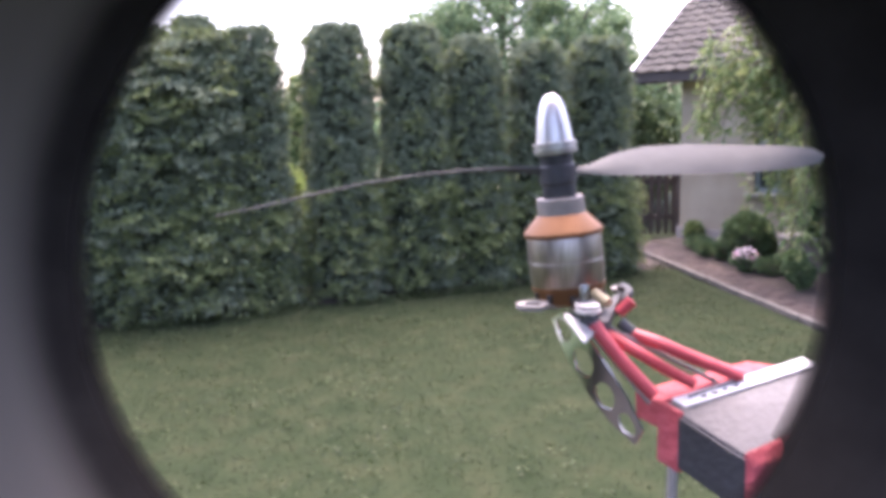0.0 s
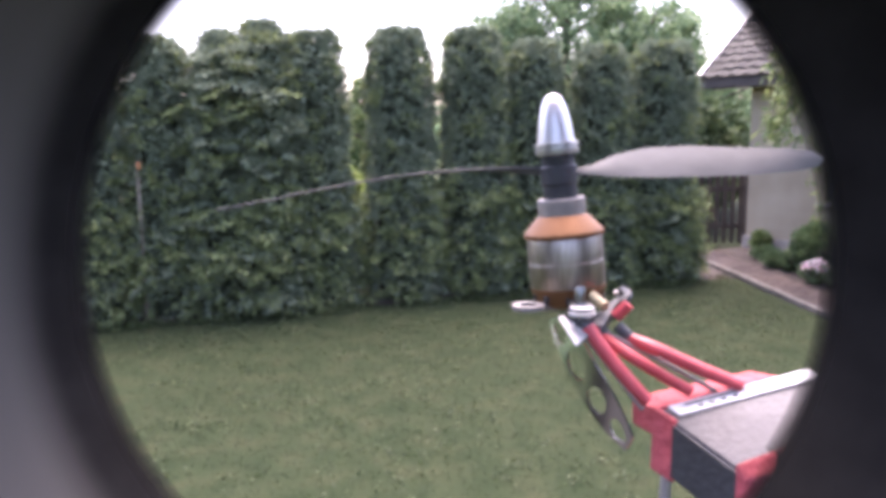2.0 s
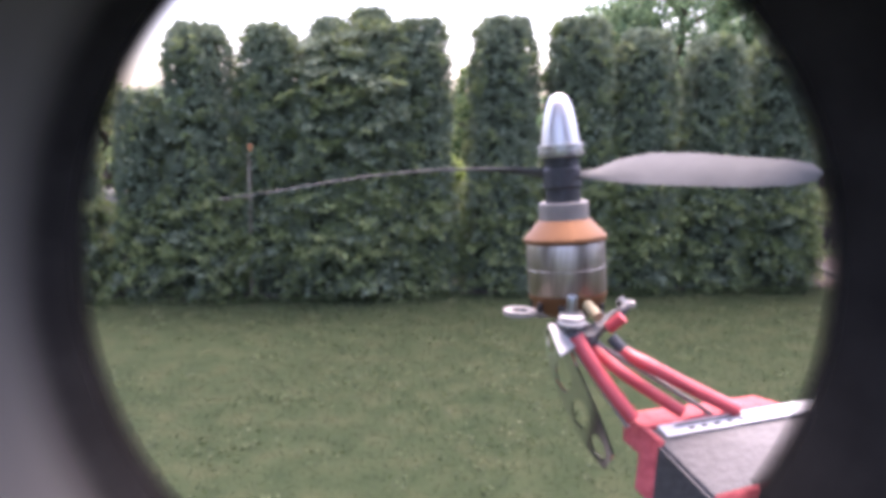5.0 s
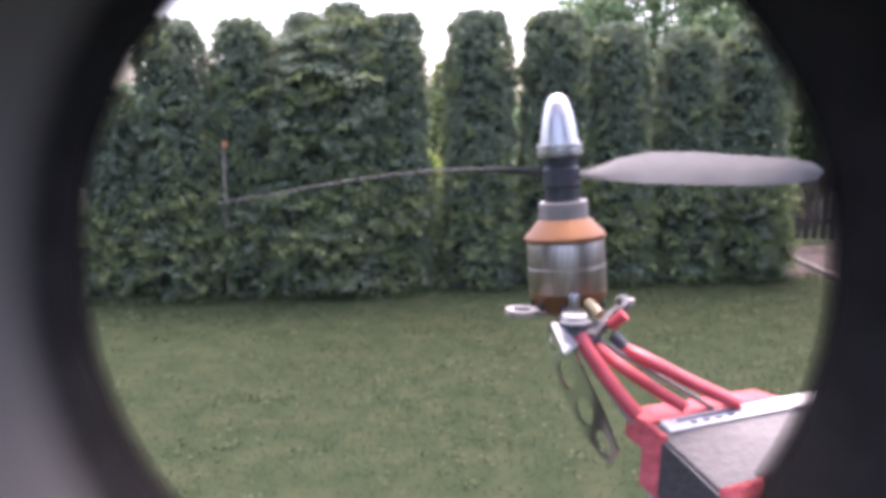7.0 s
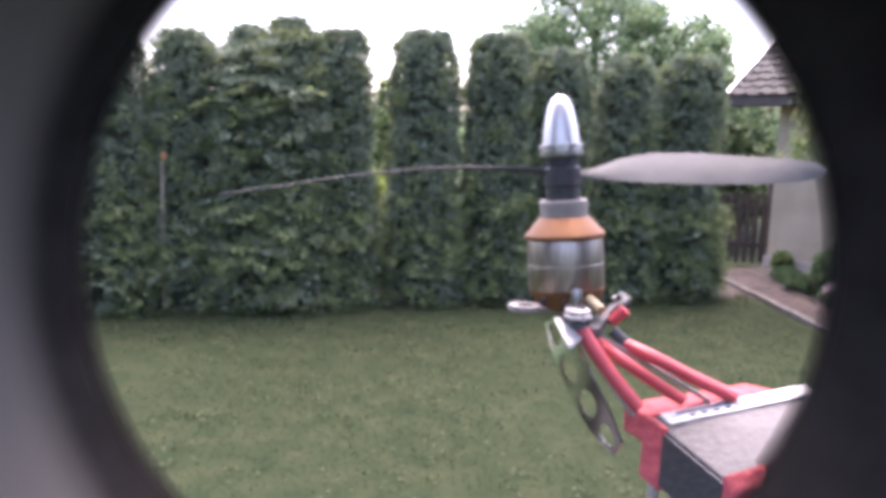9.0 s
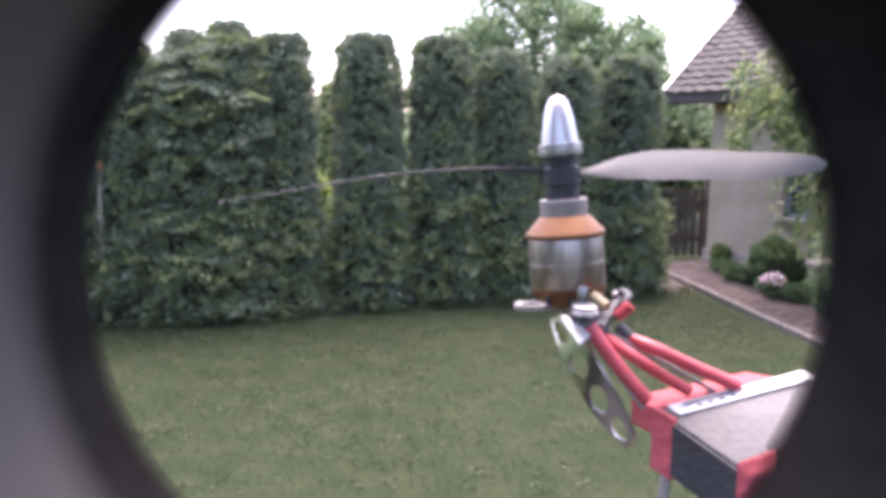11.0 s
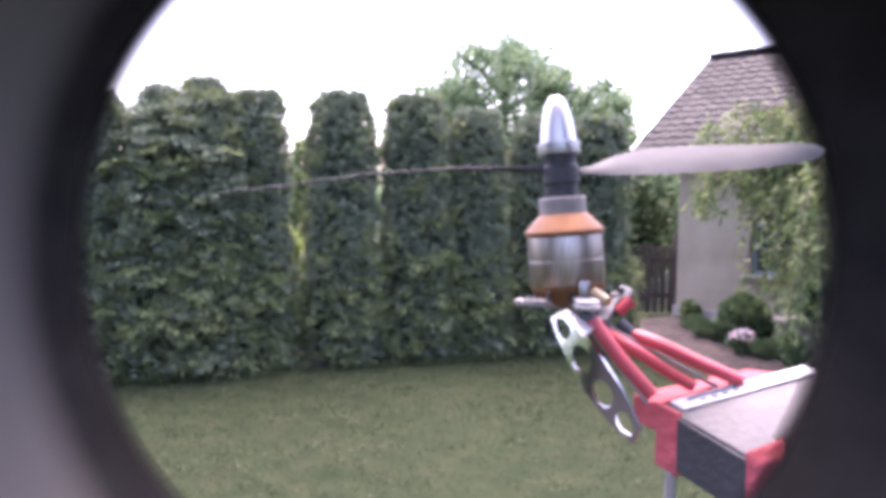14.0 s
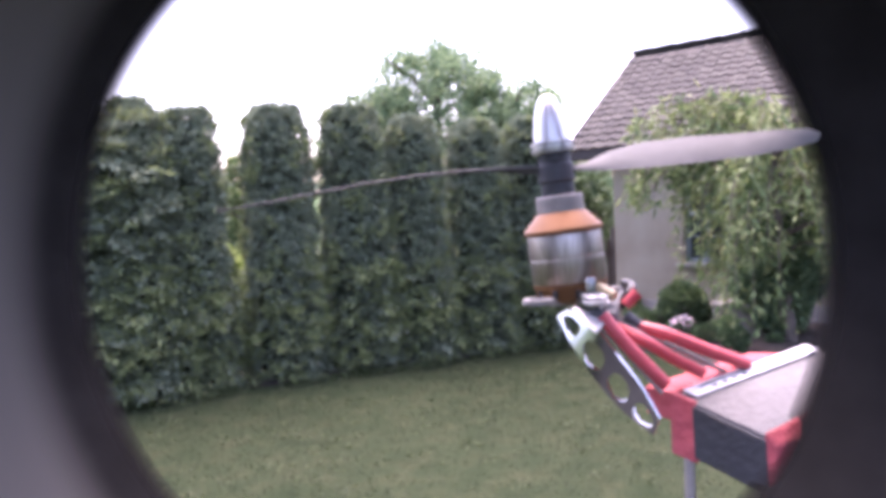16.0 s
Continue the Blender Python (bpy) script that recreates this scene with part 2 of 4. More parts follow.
def sprays(rng, centres, normals, length, width, droop=0.2, spread=0.7, lobes=1):
    """Leaf shapes of four points, each from a centre along a direction near its normal."""
    n = len(centres)
    d = normals + rng.normal(0, spread, (n, 3))
    d[:, 2] -= droop
    d /= np.linalg.norm(d, axis=1)[:, None] + 1e-9
    s = np.cross(d, rng.normal(0, 1, (n, 3)))
    s /= np.linalg.norm(s, axis=1)[:, None] + 1e-9
    ln = length * rng.uniform(0.6, 1.4, n)[:, None]
    w = width * rng.uniform(0.6, 1.4, n)[:, None]
    k = np.cross(d, s) * w * rng.uniform(-0.6, 0.6, n)[:, None]
    v = np.stack([centres, centres + d * ln * 0.55 + s * w + k, centres + d * ln, centres + d * ln * 0.5 - s * w + k], 1)
    return v.reshape(-1, 3), np.arange(4 * n).reshape(n, 4)


# ---- ground ----
def build_ground():
    n = 60
    verts, faces = [], []
    xs = [math.copysign(abs(k / n) ** 3 * 900, k) for k in range(-n, n + 1)]
    for y in xs:
        for x in xs:
            r = math.hypot(x, y)
            verts.append((x, y + 5, 0.02 * noise.noise((x * 0.6, y * 0.6, 0)) * min(1, r / 3)))
    w = 2 * n + 1
    for j in range(2 * n):
        for i in range(2 * n):
            faces.append((j * w + i, j * w + i + 1, (j + 1) * w + i + 1, (j + 1) * w + i))
    g = soup("ground", verts, faces, LAWN)
    tagged(g, "short mown green lawn with paler dry patches", "lawn", kind="structure")


build_ground()


def hedge_y(x):
    return 7.98 + 0.2 * x


def build_grass():
    rng = np.random.default_rng(3)
    n = 130000
    x = rng.uniform(-5.5, 4.6, n)
    y = 2.6 + 5.6 * rng.uniform(0, 1, n) ** 0.8
    keep = (y < hedge_y(x) - 0.25) & ~((x > 3.75) & (y < 12))
    x, y = x[keep], y[keep]
    n = len(x)
    c = np.stack([x, y, np.zeros(n)], 1)
    a = rng.uniform(0, 2 * np.pi, n)
    h = rng.uniform(0.006, 0.02, n)
    w = rng.uniform(0.002, 0.004, n)
    s = np.stack([np.cos(a), np.sin(a), np.zeros(n)], 1) * w[:, None]
    tip = c + np.stack([rng.normal(0, 0.014, n), rng.normal(0, 0.014, n), h], 1)
    v = np.stack([c - s, c + s, tip], 1).reshape(-1, 3)
    g = soup("grass", v.tolist(), np.arange(3 * n).reshape(n, 3).tolist(), BLADE)
    tagged(g, "short uneven green grass blades of the lawn", "grass", kind="stuff")


build_grass()


def build_clover():
    rng = np.random.default_rng(17)
    spots = np.stack([rng.uniform(-5, 3.7, 420), 2.6 + 4.7 * rng.uniform(0, 1, 420) ** 0.8], 1)
    spread = np.repeat(rng.uniform(0.02, 0.12, 420), 12)[:, None]
    p = np.repeat(spots, 12, 0) + rng.normal(0, 1, (420 * 12, 2)) * spread
    p = p[p[:, 1] < hedge_y(p[:, 0]) - 0.45]
    c = np.column_stack([p, rng.uniform(0.01, 0.026, len(p))])
    v, f = sprays(rng, c, rng.normal(0, 1, c.shape) * np.array([1, 1, 0.2]), 0.024, 0.009, -0.1, 0.2)
    tagged(soup("clover", v.tolist(), f.tolist(), CLOVER), "small pale clover and weed leaves in the lawn", "clover", kind="stuff")


build_clover()


def hedge_bed():
    n = 90
    verts = []
    for k in range(n + 1):
        x = -7.0 + 10.8 * k / n
        y = hedge_y(x)
        f = 0.34 + 0.14 * noise.noise((x * 1.7, 0, 4)) + 0.08 * noise.noise((x * 6, 0, 9))
        verts += [(x, y - f, 0.006), (x, y - f + 0.1, 0.02), (x, y + 0.4, 0.02), (x, y + 0.6, 0.006)]
    faces = [(4 * k + i, 4 * k + 4 + i, 4 * k + 5 + i, 4 * k + 1 + i) for k in range(n) for i in range(3)]
    tagged(soup("hedge_bed", verts, faces, SOIL), "strip of bare brown earth under the hedge", "soil", kind="structure")


hedge_bed()


def fringe():
    """Uncut grass and weeds along the foot of the hedge."""
    rng = np.random.default_rng(27)
    n = 9000
    x = rng.uniform(-6.2, 3.7, n)
    thick = np.array([noise.noise((v * 1.9, 2, 7)) for v in x])
    keep = rng.uniform(-0.5, 0.6, n) < thick
    x, thick = x[keep], thick[keep]
    n = len(x)
    c = np.stack([x, hedge_y(x) - rng.uniform(0.3, 0.58, n), np.full(n, 0.004)], 1)
    d = np.stack([rng.normal(0, 0.4, n), rng.normal(-0.15, 0.4, n), np.ones(n)], 1)
    v, f = sprays(rng, c, d, 0.07, 0.006, 0.0, 0.15)
    tagged(soup("grass_fringe", v.tolist(), f.tolist(), CLOVER), "longer uncut grass along the foot of the hedge", "grass", kind="stuff")


fringe()


# ---- hedge of thuja columns ----
def thuja(x, y, height, radius, seed, ragged=0.0, label="tall narrow clipped green thuja column in the hedge"):
    rng = np.random.default_rng(seed)
    t = empty("thuja", (x, y, 0), label, "conifer", "thuja hedge")
    lean = rng.normal(0, 0.015, 2)

    def profile(z):
        k = z / height
        body = np.interp(k, [0, 0.04, 0.14, 0.3, 0.42, 0.68, 0.86, 0.94, 0.98, 1.0], [0.84, 1.04, 1.17, 1.1, 0.97, 0.93, 0.87, 0.78, 0.6, 0.25])
        if ragged > 1:
            body = body * np.interp(k, [0, 0.6, 0.8, 0.92, 1.0], [1.0, 1.0, 0.86, 0.62, 0.35])
        return radius * body

    bm = tube([(0, 0, 0), (lean[0] * 0.5, lean[1] * 0.5, height * 0.5), (lean[0], lean[1], height * 0.92)], [0.06, 0.045, 0.012], 8)
    part("trunk", bm, BARK, t)
    # Solid dark core: the shade inside the foliage is put into its colour.
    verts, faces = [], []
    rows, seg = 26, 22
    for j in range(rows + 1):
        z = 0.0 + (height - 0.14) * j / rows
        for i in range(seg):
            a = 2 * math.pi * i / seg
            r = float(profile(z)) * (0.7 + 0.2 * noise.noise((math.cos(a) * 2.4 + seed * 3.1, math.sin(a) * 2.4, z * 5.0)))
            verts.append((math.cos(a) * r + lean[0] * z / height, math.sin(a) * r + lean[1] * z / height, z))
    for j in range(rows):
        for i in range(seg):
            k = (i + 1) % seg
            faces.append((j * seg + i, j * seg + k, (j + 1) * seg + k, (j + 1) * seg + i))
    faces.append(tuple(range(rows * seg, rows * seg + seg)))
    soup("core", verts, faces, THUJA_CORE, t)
    # clumps of sprays that stand off the body by uneven amounts
    n_clump = int(height * radius * 2300)
    cz = rng.uniform(0.0, 0.985, n_clump) * height
    cap = rng.uniform(0, 1, n_clump) < 0.07
    cz[cap] = height * rng.uniform(0.93, 0.985, cap.sum())
    ca = rng.uniform(0, 2 * np.pi, n_clump)
    lump = np.array([noise.noise((math.cos(a) * 2.4 + seed * 3.1, math.sin(a) * 2.4, z * 5.0)) for a, z in zip(ca, cz)])
    # Clumps dropped in the hollows, so the core's painted shade shows there.
    keep = lump > -0.3 - 0.1 * (cz > height * 0.5)
    cz, ca, lump, cap = cz[keep], ca[keep], lump[keep], cap[keep]
    n_clump = len(cz)
    cr = profile(cz) * (0.83 + (0.27 + 0.14 * (cz < height * 0.4) + 0.3 * (ragged > 1)) * lump + ragged * np.abs(rng.normal(0, 0.11, n_clump)))
    cr[cap] *= rng.uniform(0, 1, cap.sum()) ** 0.5
    per = 15
    out = np.stack([np.cos(ca), np.sin(ca), 0.45 + np.clip((cz / height - 0.86) * 12, 0, 1.6)], 1) * np.array([0.75, 0.75, 1]) + rng.normal(0, 0.42, (n_clump, 3))
    out /= np.linalg.norm(out, axis=1)[:, None]
    side = np.cross(out, np.array([0, 0, 1.0])) + rng.normal(0, 0.25, (n_clump, 3))
    side /= np.linalg.norm(side, axis=1)[:, None]
    reach = 0.29 * rng.uniform(0.17, 0.34, n_clump) * (1 + 0.7 * (cz < height * 0.4) + 0.6 * (ragged > 1))
    s = rng.uniform(0.0, 1.0, (n_clump, per))
    w = rng.normal(0, 0.32, (n_clump, per)) * (0.25 + 0.75 * s)
    base = np.stack([np.cos(ca) * cr, np.sin(ca) * cr, cz], 1) + np.stack([lean[0] * cz / height, lean[1] * cz / height, cz * 0], 1)
    c = base[:, None] + out[:, None] * (s * reach[:, None])[..., None] + side[:, None] * (w * reach[:, None] * 0.7)[..., None] + rng.normal(0, 0.012, (n_clump, per, 3))
    c[..., 2] = np.clip(c[..., 2] - 0.05 * s ** 2, 0.01, height + 0.04)
    nrm = out[:, None] + side[:, None] * (w * 1.6)[..., None]
    c, nrm = c.reshape(-1, 3), nrm.reshape(-1, 3)
    fresh = ((lump + rng.normal(0, 0.14, n_clump) + 0.24 * (cz < height * 0.42) > 0.26)[:, None] & (s > 0.45)).reshape(-1)
    # larger boughs that arch out and droop at their tips, in the lower half and on the loose trees
    nb = int(84 * radius / 0.35 * (2.4 if ragged > 1 else 1))
    bz = rng.uniform(0.03, 0.93 if ragged > 1 else 0.42, nb) * height
    ba = rng.uniform(0, 2 * np.pi, nb)
    br = profile(bz) * 0.66
    bo = np.stack([np.cos(ba), np.sin(ba), rng.uniform(0.15, 0.55, nb)], 1) + rng.normal(0, 0.2, (nb, 3))
    bo /= np.linalg.norm(bo, axis=1)[:, None]
    bs = np.cross(bo, np.array([0, 0, 1.0])) + rng.normal(0, 0.3, (nb, 3))
    bs /= np.linalg.norm(bs, axis=1)[:, None]
    m = 105
    q = rng.uniform(0.1, 1.0, (nb, m))
    u = rng.normal(0, 0.3, (nb, m)) * np.sin(np.pi * np.clip(q, 0.1, 0.93)) * 0.9
    ln = (rng.uniform(0.22, 0.38 if ragged < 1 else 0.56, nb) * (1 - 0.5 * np.abs(np.cos(ba)) ** 3))[:, None]
    bc = np.stack([np.cos(ba) * br, np.sin(ba) * br, bz], 1)[:, None] + bo[:, None] * (q * ln)[..., None] + bs[:, None] * (u * ln)[..., None]
    bc[..., 2] = np.clip(bc[..., 2] - 0.15 * q ** 2.2, 0.01, height)
    bd = bo[:, None] + bs[:, None] * (u * 2.2)[..., None] - np.array([0, 0, 0.5]) * (q ** 2)[..., None]
    c, nrm = np.concatenate([c, bc.reshape(-1, 3)]), np.concatenate([nrm, bd.reshape(-1, 3)])
    fresh = np.concatenate([fresh, ((q > 0.35) & (rng.uniform(0, 1, nb) < np.where(bz > height * 0.5, 0.25, 0.72))[:, None]).reshape(-1)])
    for name, pick, mat in (("foliage", ~fresh, THUJA), ("young_growth", fresh, THUJA_TIP)):
        v, f = sprays(rng, c[pick], nrm[pick], 0.047, 0.0105, 0.2, 0.6)
        tagged(soup(name, v.tolist(), f.tolist(), mat, t), kind="stuff")
    return t


HEDGE = [  # azimuth from the camera's stand, height, radius, raggedness
    (-35.1, 2.2, 0.24, 0.2), (-32.2, 2.42, 0.27, 0.3), (-27.2, 2.08, 0.26, 0.4), (-23.1, 2.76, 0.355, 0.5), (-17.9, 2.76, 0.315, 0.4),
    (-13.6, 2.8, 0.37, 1.3), (-10.6, 2.9, 0.39, 1.2), (-6.8, 2.84, 0.31, 0.4), (-0.5, 2.88, 0.37, 0.25), (5.2, 2.88, 0.37, 0.25),
    (9.75, 2.76, 0.34, 0.4), (14.8, 2.7, 0.355, 0.5), (19.0, 2.76, 0.4, 0.5)]
for k, (az, h, r, rag) in enumerate(HEDGE):
    s = math.tan(radians(az))
    y = 7.98 / (1 - 0.2 * s)
    thuja(s * y, y, h, r, 11 + k, rag, "ragged bushy green thuja with loose outline in the hedge" if rag > 1 else "tall narrow clipped green thuja column in the hedge")


# ---- broadleaf trees ----
def broad_tree(x, y, height, crown_r, crown_z, seed, leaf=0.13, clumps=240, label="tall broad green leafy tree behind the hedge", mat=None, flat=1.0):
    rng = np.random.default_rng(seed)
    t = empty("tree", (x, y, 0), label, "tree")
    bm = tube(bend([(0, 0, 0), (0.05, 0, crown_z * 0.5), (0, 0.05, crown_z), (0.1, 0, height * 0.85)], 4), [0.2 - 0.013 * k for k in range(13)], 8)
    for k in range(14):
        a = rng.uniform(0, 2 * math.pi)
        z0 = crown_z * rng.uniform(0.6, 1.25)
        reach = crown_r * rng.uniform(0.6, 0.95)
        p = [(0, 0, z0), (math.cos(a) * reach * 0.45, math.sin(a) * reach * 0.45, z0 + reach * 0.3), (math.cos(a) * reach, math.sin(a) * reach, z0 + reach * 0.5)]
        tube(bend(p, 3), [0.08 - 0.011 * j for j in range(7)], 6, bm)
    part("trunk", bm, BARK, t)
    d = rng.normal(0, 1, (clumps, 3))
    d /= np.linalg.norm(d, axis=1)[:, None]
    rad = rng.uniform(0.45, 1.0, clumps) ** 0.6
    c = d * rad[:, None] * np.array([crown_r, crown_r, (height - crown_z) * flat])
    c[:, 2] += crown_z
    c = c[c[:, 2] > crown_z * 0.45]
    per = 62
    size = np.repeat(rng.uniform(0.16, 0.42, len(c)), per)[:, None] * crown_r / 2
    pts = np.repeat(c, per, 0) + rng.normal(0, 0.55, (len(c) * per, 3)) * size
    v, f = sprays(rng, pts, rng.normal(0, 1, pts.shape) + np.array([0, 0, 0.3]), leaf, leaf * 0.36, 0.25, 0.5)
    soup("crown", v.tolist(), f.tolist(), mat or BROAD, t)
    return t


for x, y, h, r, cz, seed, n in ((3.35, 15.8, 5.35, 1.75, 3.2, 71, 290), (1.95, 16.0, 4.35, 1.3, 2.8, 79, 150), (4.95, 15.6, 4.6, 1.5, 2.8, 84, 220), (6.2, 15.4, 3.3, 1.0, 2.0, 85, 120)):
    broad_tree(x, y, h, r, cz, seed, 0.1, n)
for x, y, h, r, cz, seed, mat in ((-0.72, 13.2, 2.75, 0.62, 1.5, 72, PALE), (4.9, 15.2, 2.35, 1.0, 1.2, 73, BROAD), (6.6, 16.5, 2.7, 1.3, 1.5, 74, BROAD), (6.3, 20.0, 4.2, 1.5, 2.5, 78, BROAD),
                                  (-5.6, 9.9, 2.3, 0.8, 1.3, 75, PALE), (-8.2, 11.0, 2.5, 1.1, 1.5, 76, PALE), (-4.1, 11.5, 2.5, 0.8, 1.4, 77, PALE)):
    broad_tree(x, y, h, r, cz, seed, 0.1, 90, "pale green young tree behind the hedge" if mat is PALE else "dark green garden tree beyond the gate", mat)
broad_tree(4.85, 12.6, 2.35, 0.75, 1.1, 80, 0.09, 260, "dark green garden tree beyond the gate", BUSH)
broad_tree(5.9, 14.2, 2.3, 0.9, 0.9, 81, 0.09, 190, "dark green garden tree beyond the gate", BUSH)


def treeline():
    """Far woods and bushes that close the view beyond the gardens, with unseen ones behind."""
    rng = np.random.default_rng(8)
    cs = []
    for k in range(420):
        a = radians(rng.uniform(-180, 180))
        # Behind the camera: nearer, unseen trees added to darken reflections.
        d = rng.uniform(32, 48) if abs(a) < 1.3 else rng.uniform(16, 30)
        top = (2.2 if abs(a) < 1.3 else 4.5) + 1.5 * noise.noise((a * 7, 2, 0)) + rng.uniform(0, 1.0)
        n = 110
        q = rng.normal(0, 1, (n, 3))
        q /= np.linalg.norm(q, axis=1)[:, None]
        q *= np.array([1.7, 1.7, top / 2])
        cs.append(q + np.array([math.sin(a) * d, math.cos(a) * d, top / 2]))
    cs = np.concatenate(cs)
    cs[:, 2] = np.maximum(cs[:, 2], 0.05)
    v, f = sprays(rng, cs, rng.normal(0, 1, cs.shape), 0.55, 0.2, 0.1, 0.5)
    tagged(soup("distant_woods", v.tolist(), f.tolist(), BROAD), "distant green bushes and trees, unseen ones added behind the camera", "woods", kind="stuff")


treeline()


# ---- house ----
# Along the front wall from its far corner: s; away from the lawn: d.
CORNER, ALONG, AWAY = Vector((4.718, 10.051, 0)), Vector((0.628, -0.778, 0)), Vector((0.778, 0.628, 0))
HOUSE_M = Matrix.Translation(CORNER) @ Matrix(((ALONG.x, AWAY.x, 0, 0), (ALONG.y, AWAY.y, 0, 0), (0, 0, 1, 0), (0, 0, 0, 1)))
LENGTH, DEPTH, EAVE, RIDGE = 7.63, 4.4, 2.5, 4.2
house = new("house")
house.matrix_basis = HOUSE_M
tagged(house, "old single-storey farmhouse with worn cream plaster and tiled roof", "house")
WIN0, WIN1, WINZ0, WINZ1 = 1.03, 1.63, 0.78, 1.86


def wall_front():
    """A thick wall with a window opening through it."""
    bm = bmesh.new()
    for x0, x1, z0, z1 in ((0, WIN0, 0, EAVE), (WIN1, LENGTH, 0, EAVE), (WIN0, WIN1, 0, WINZ0), (WIN0, WIN1, WINZ1, EAVE)):
        box(bm, (x1 - x0, 0.4, z1 - z0), pose((x0 + x1) / 2, 0.2, (z0 + z1) / 2))
    bmesh.ops.remove_doubles(bm, verts=bm.verts, dist=0.001)
    return part("front_wall", bm, PLASTER, house)


wall_front()
part("back_wall", one_box((LENGTH, 0.4, EAVE), pose(LENGTH / 2, DEPTH - 0.2, EAVE / 2)), PLASTER, house)
for x in (0.2, LENGTH - 0.2):
    bm = bmesh.new()
    v = [bm.verts.new((x + e, y, z)) for e in (-0.197, 0.197) for y, z in ((0.4, 0), (DEPTH - 0.4, 0), (DEPTH - 0.4, EAVE), (DEPTH / 2, RIDGE - 0.15), (0.4, EAVE))]
    bm.faces.new(v[:5][::-1]), bm.faces.new(v[5:])
    for k in range(5):
        bm.faces.new((v[k], v[(k + 1) % 5], v[5 + (k + 1) % 5], v[5 + k]))
    bmesh.ops.recalc_face_normals(bm, faces=bm.faces)
    part("gable_wall", bm, PLASTER, house)


def plinth():
    bm = bmesh.new()
    n = 60
    for k in range(n):
        x0, x1 = -0.03 + k * (LENGTH + 0.03) / n, -0.03 + (k + 1) * (LENGTH + 0.03) / n
        h = 0.26 + 0.07 * noise.noise((k * 0.4, 3, 1))
        box(bm, (x1 - x0, 0.05, h), pose((x0 + x1) / 2, -0.022, h / 2))
    return part("plinth", bm, PLINTH, house, "crumbling damp base of the wall")


plinth()


def window():
    w, h = WIN1 - WIN0, WINZ1 - WINZ0
    cx, cz = (WIN0 + WIN1) / 2, (WINZ0 + WINZ1) / 2
    win = empty("window", (0, 0, 0), "", "")
    win.parent = house
    bm = bmesh.new()
    for dx in (-w / 2 + 0.03, w / 2 - 0.03):
        box(bm, (0.06, 0.08, h), pose(cx + dx, 0.12, cz), 0.006)
    for dz in (-h / 2 + 0.03, h / 2 - 0.03):
        box(bm, (w - 0.12, 0.08, 0.06), pose(cx, 0.12, cz + dz), 0.006)
    part("window_frame", bm, PAINTWOOD, win, "grey-green painted wooden frame")
    part("mullion", one_box((0.06, 0.07, h - 0.12), pose(cx, 0.115, cz), 0.006), PAINTWOOD, win)
    part("transom", one_box((w - 0.12, 0.085, 0.06), pose(cx, 0.112, cz + 0.14), 0.006), PAINTWOOD, win)
    for sx in (-1, 1):
        part("glazing_bar", one_box((w / 2 - 0.09, 0.04, 0.025), pose(cx + sx * (w / 4 - 0.015), 0.125, cz - 0.18)), PAINTWOOD, win)
        for z0, z1 in ((-h / 2 + 0.06, 0.11), (0.17, h / 2 - 0.06)):
            part("pane", one_box((w / 2 - 0.09, 0.006, z1 - z0), pose(cx + sx * (w / 4 - 0.015), 0.135, cz + (z0 + z1) / 2)), GLASS, win)
    part("window_sill", one_box((w + 0.16, 0.2, 0.05), pose(cx, -0.03, WINZ0 - 0.026), 0.008), STONE, win)
    part("curtain", one_box((w - 0.06, 0.02, h), pose(cx, 0.36, cz)), DARKWOOD, win)


window()


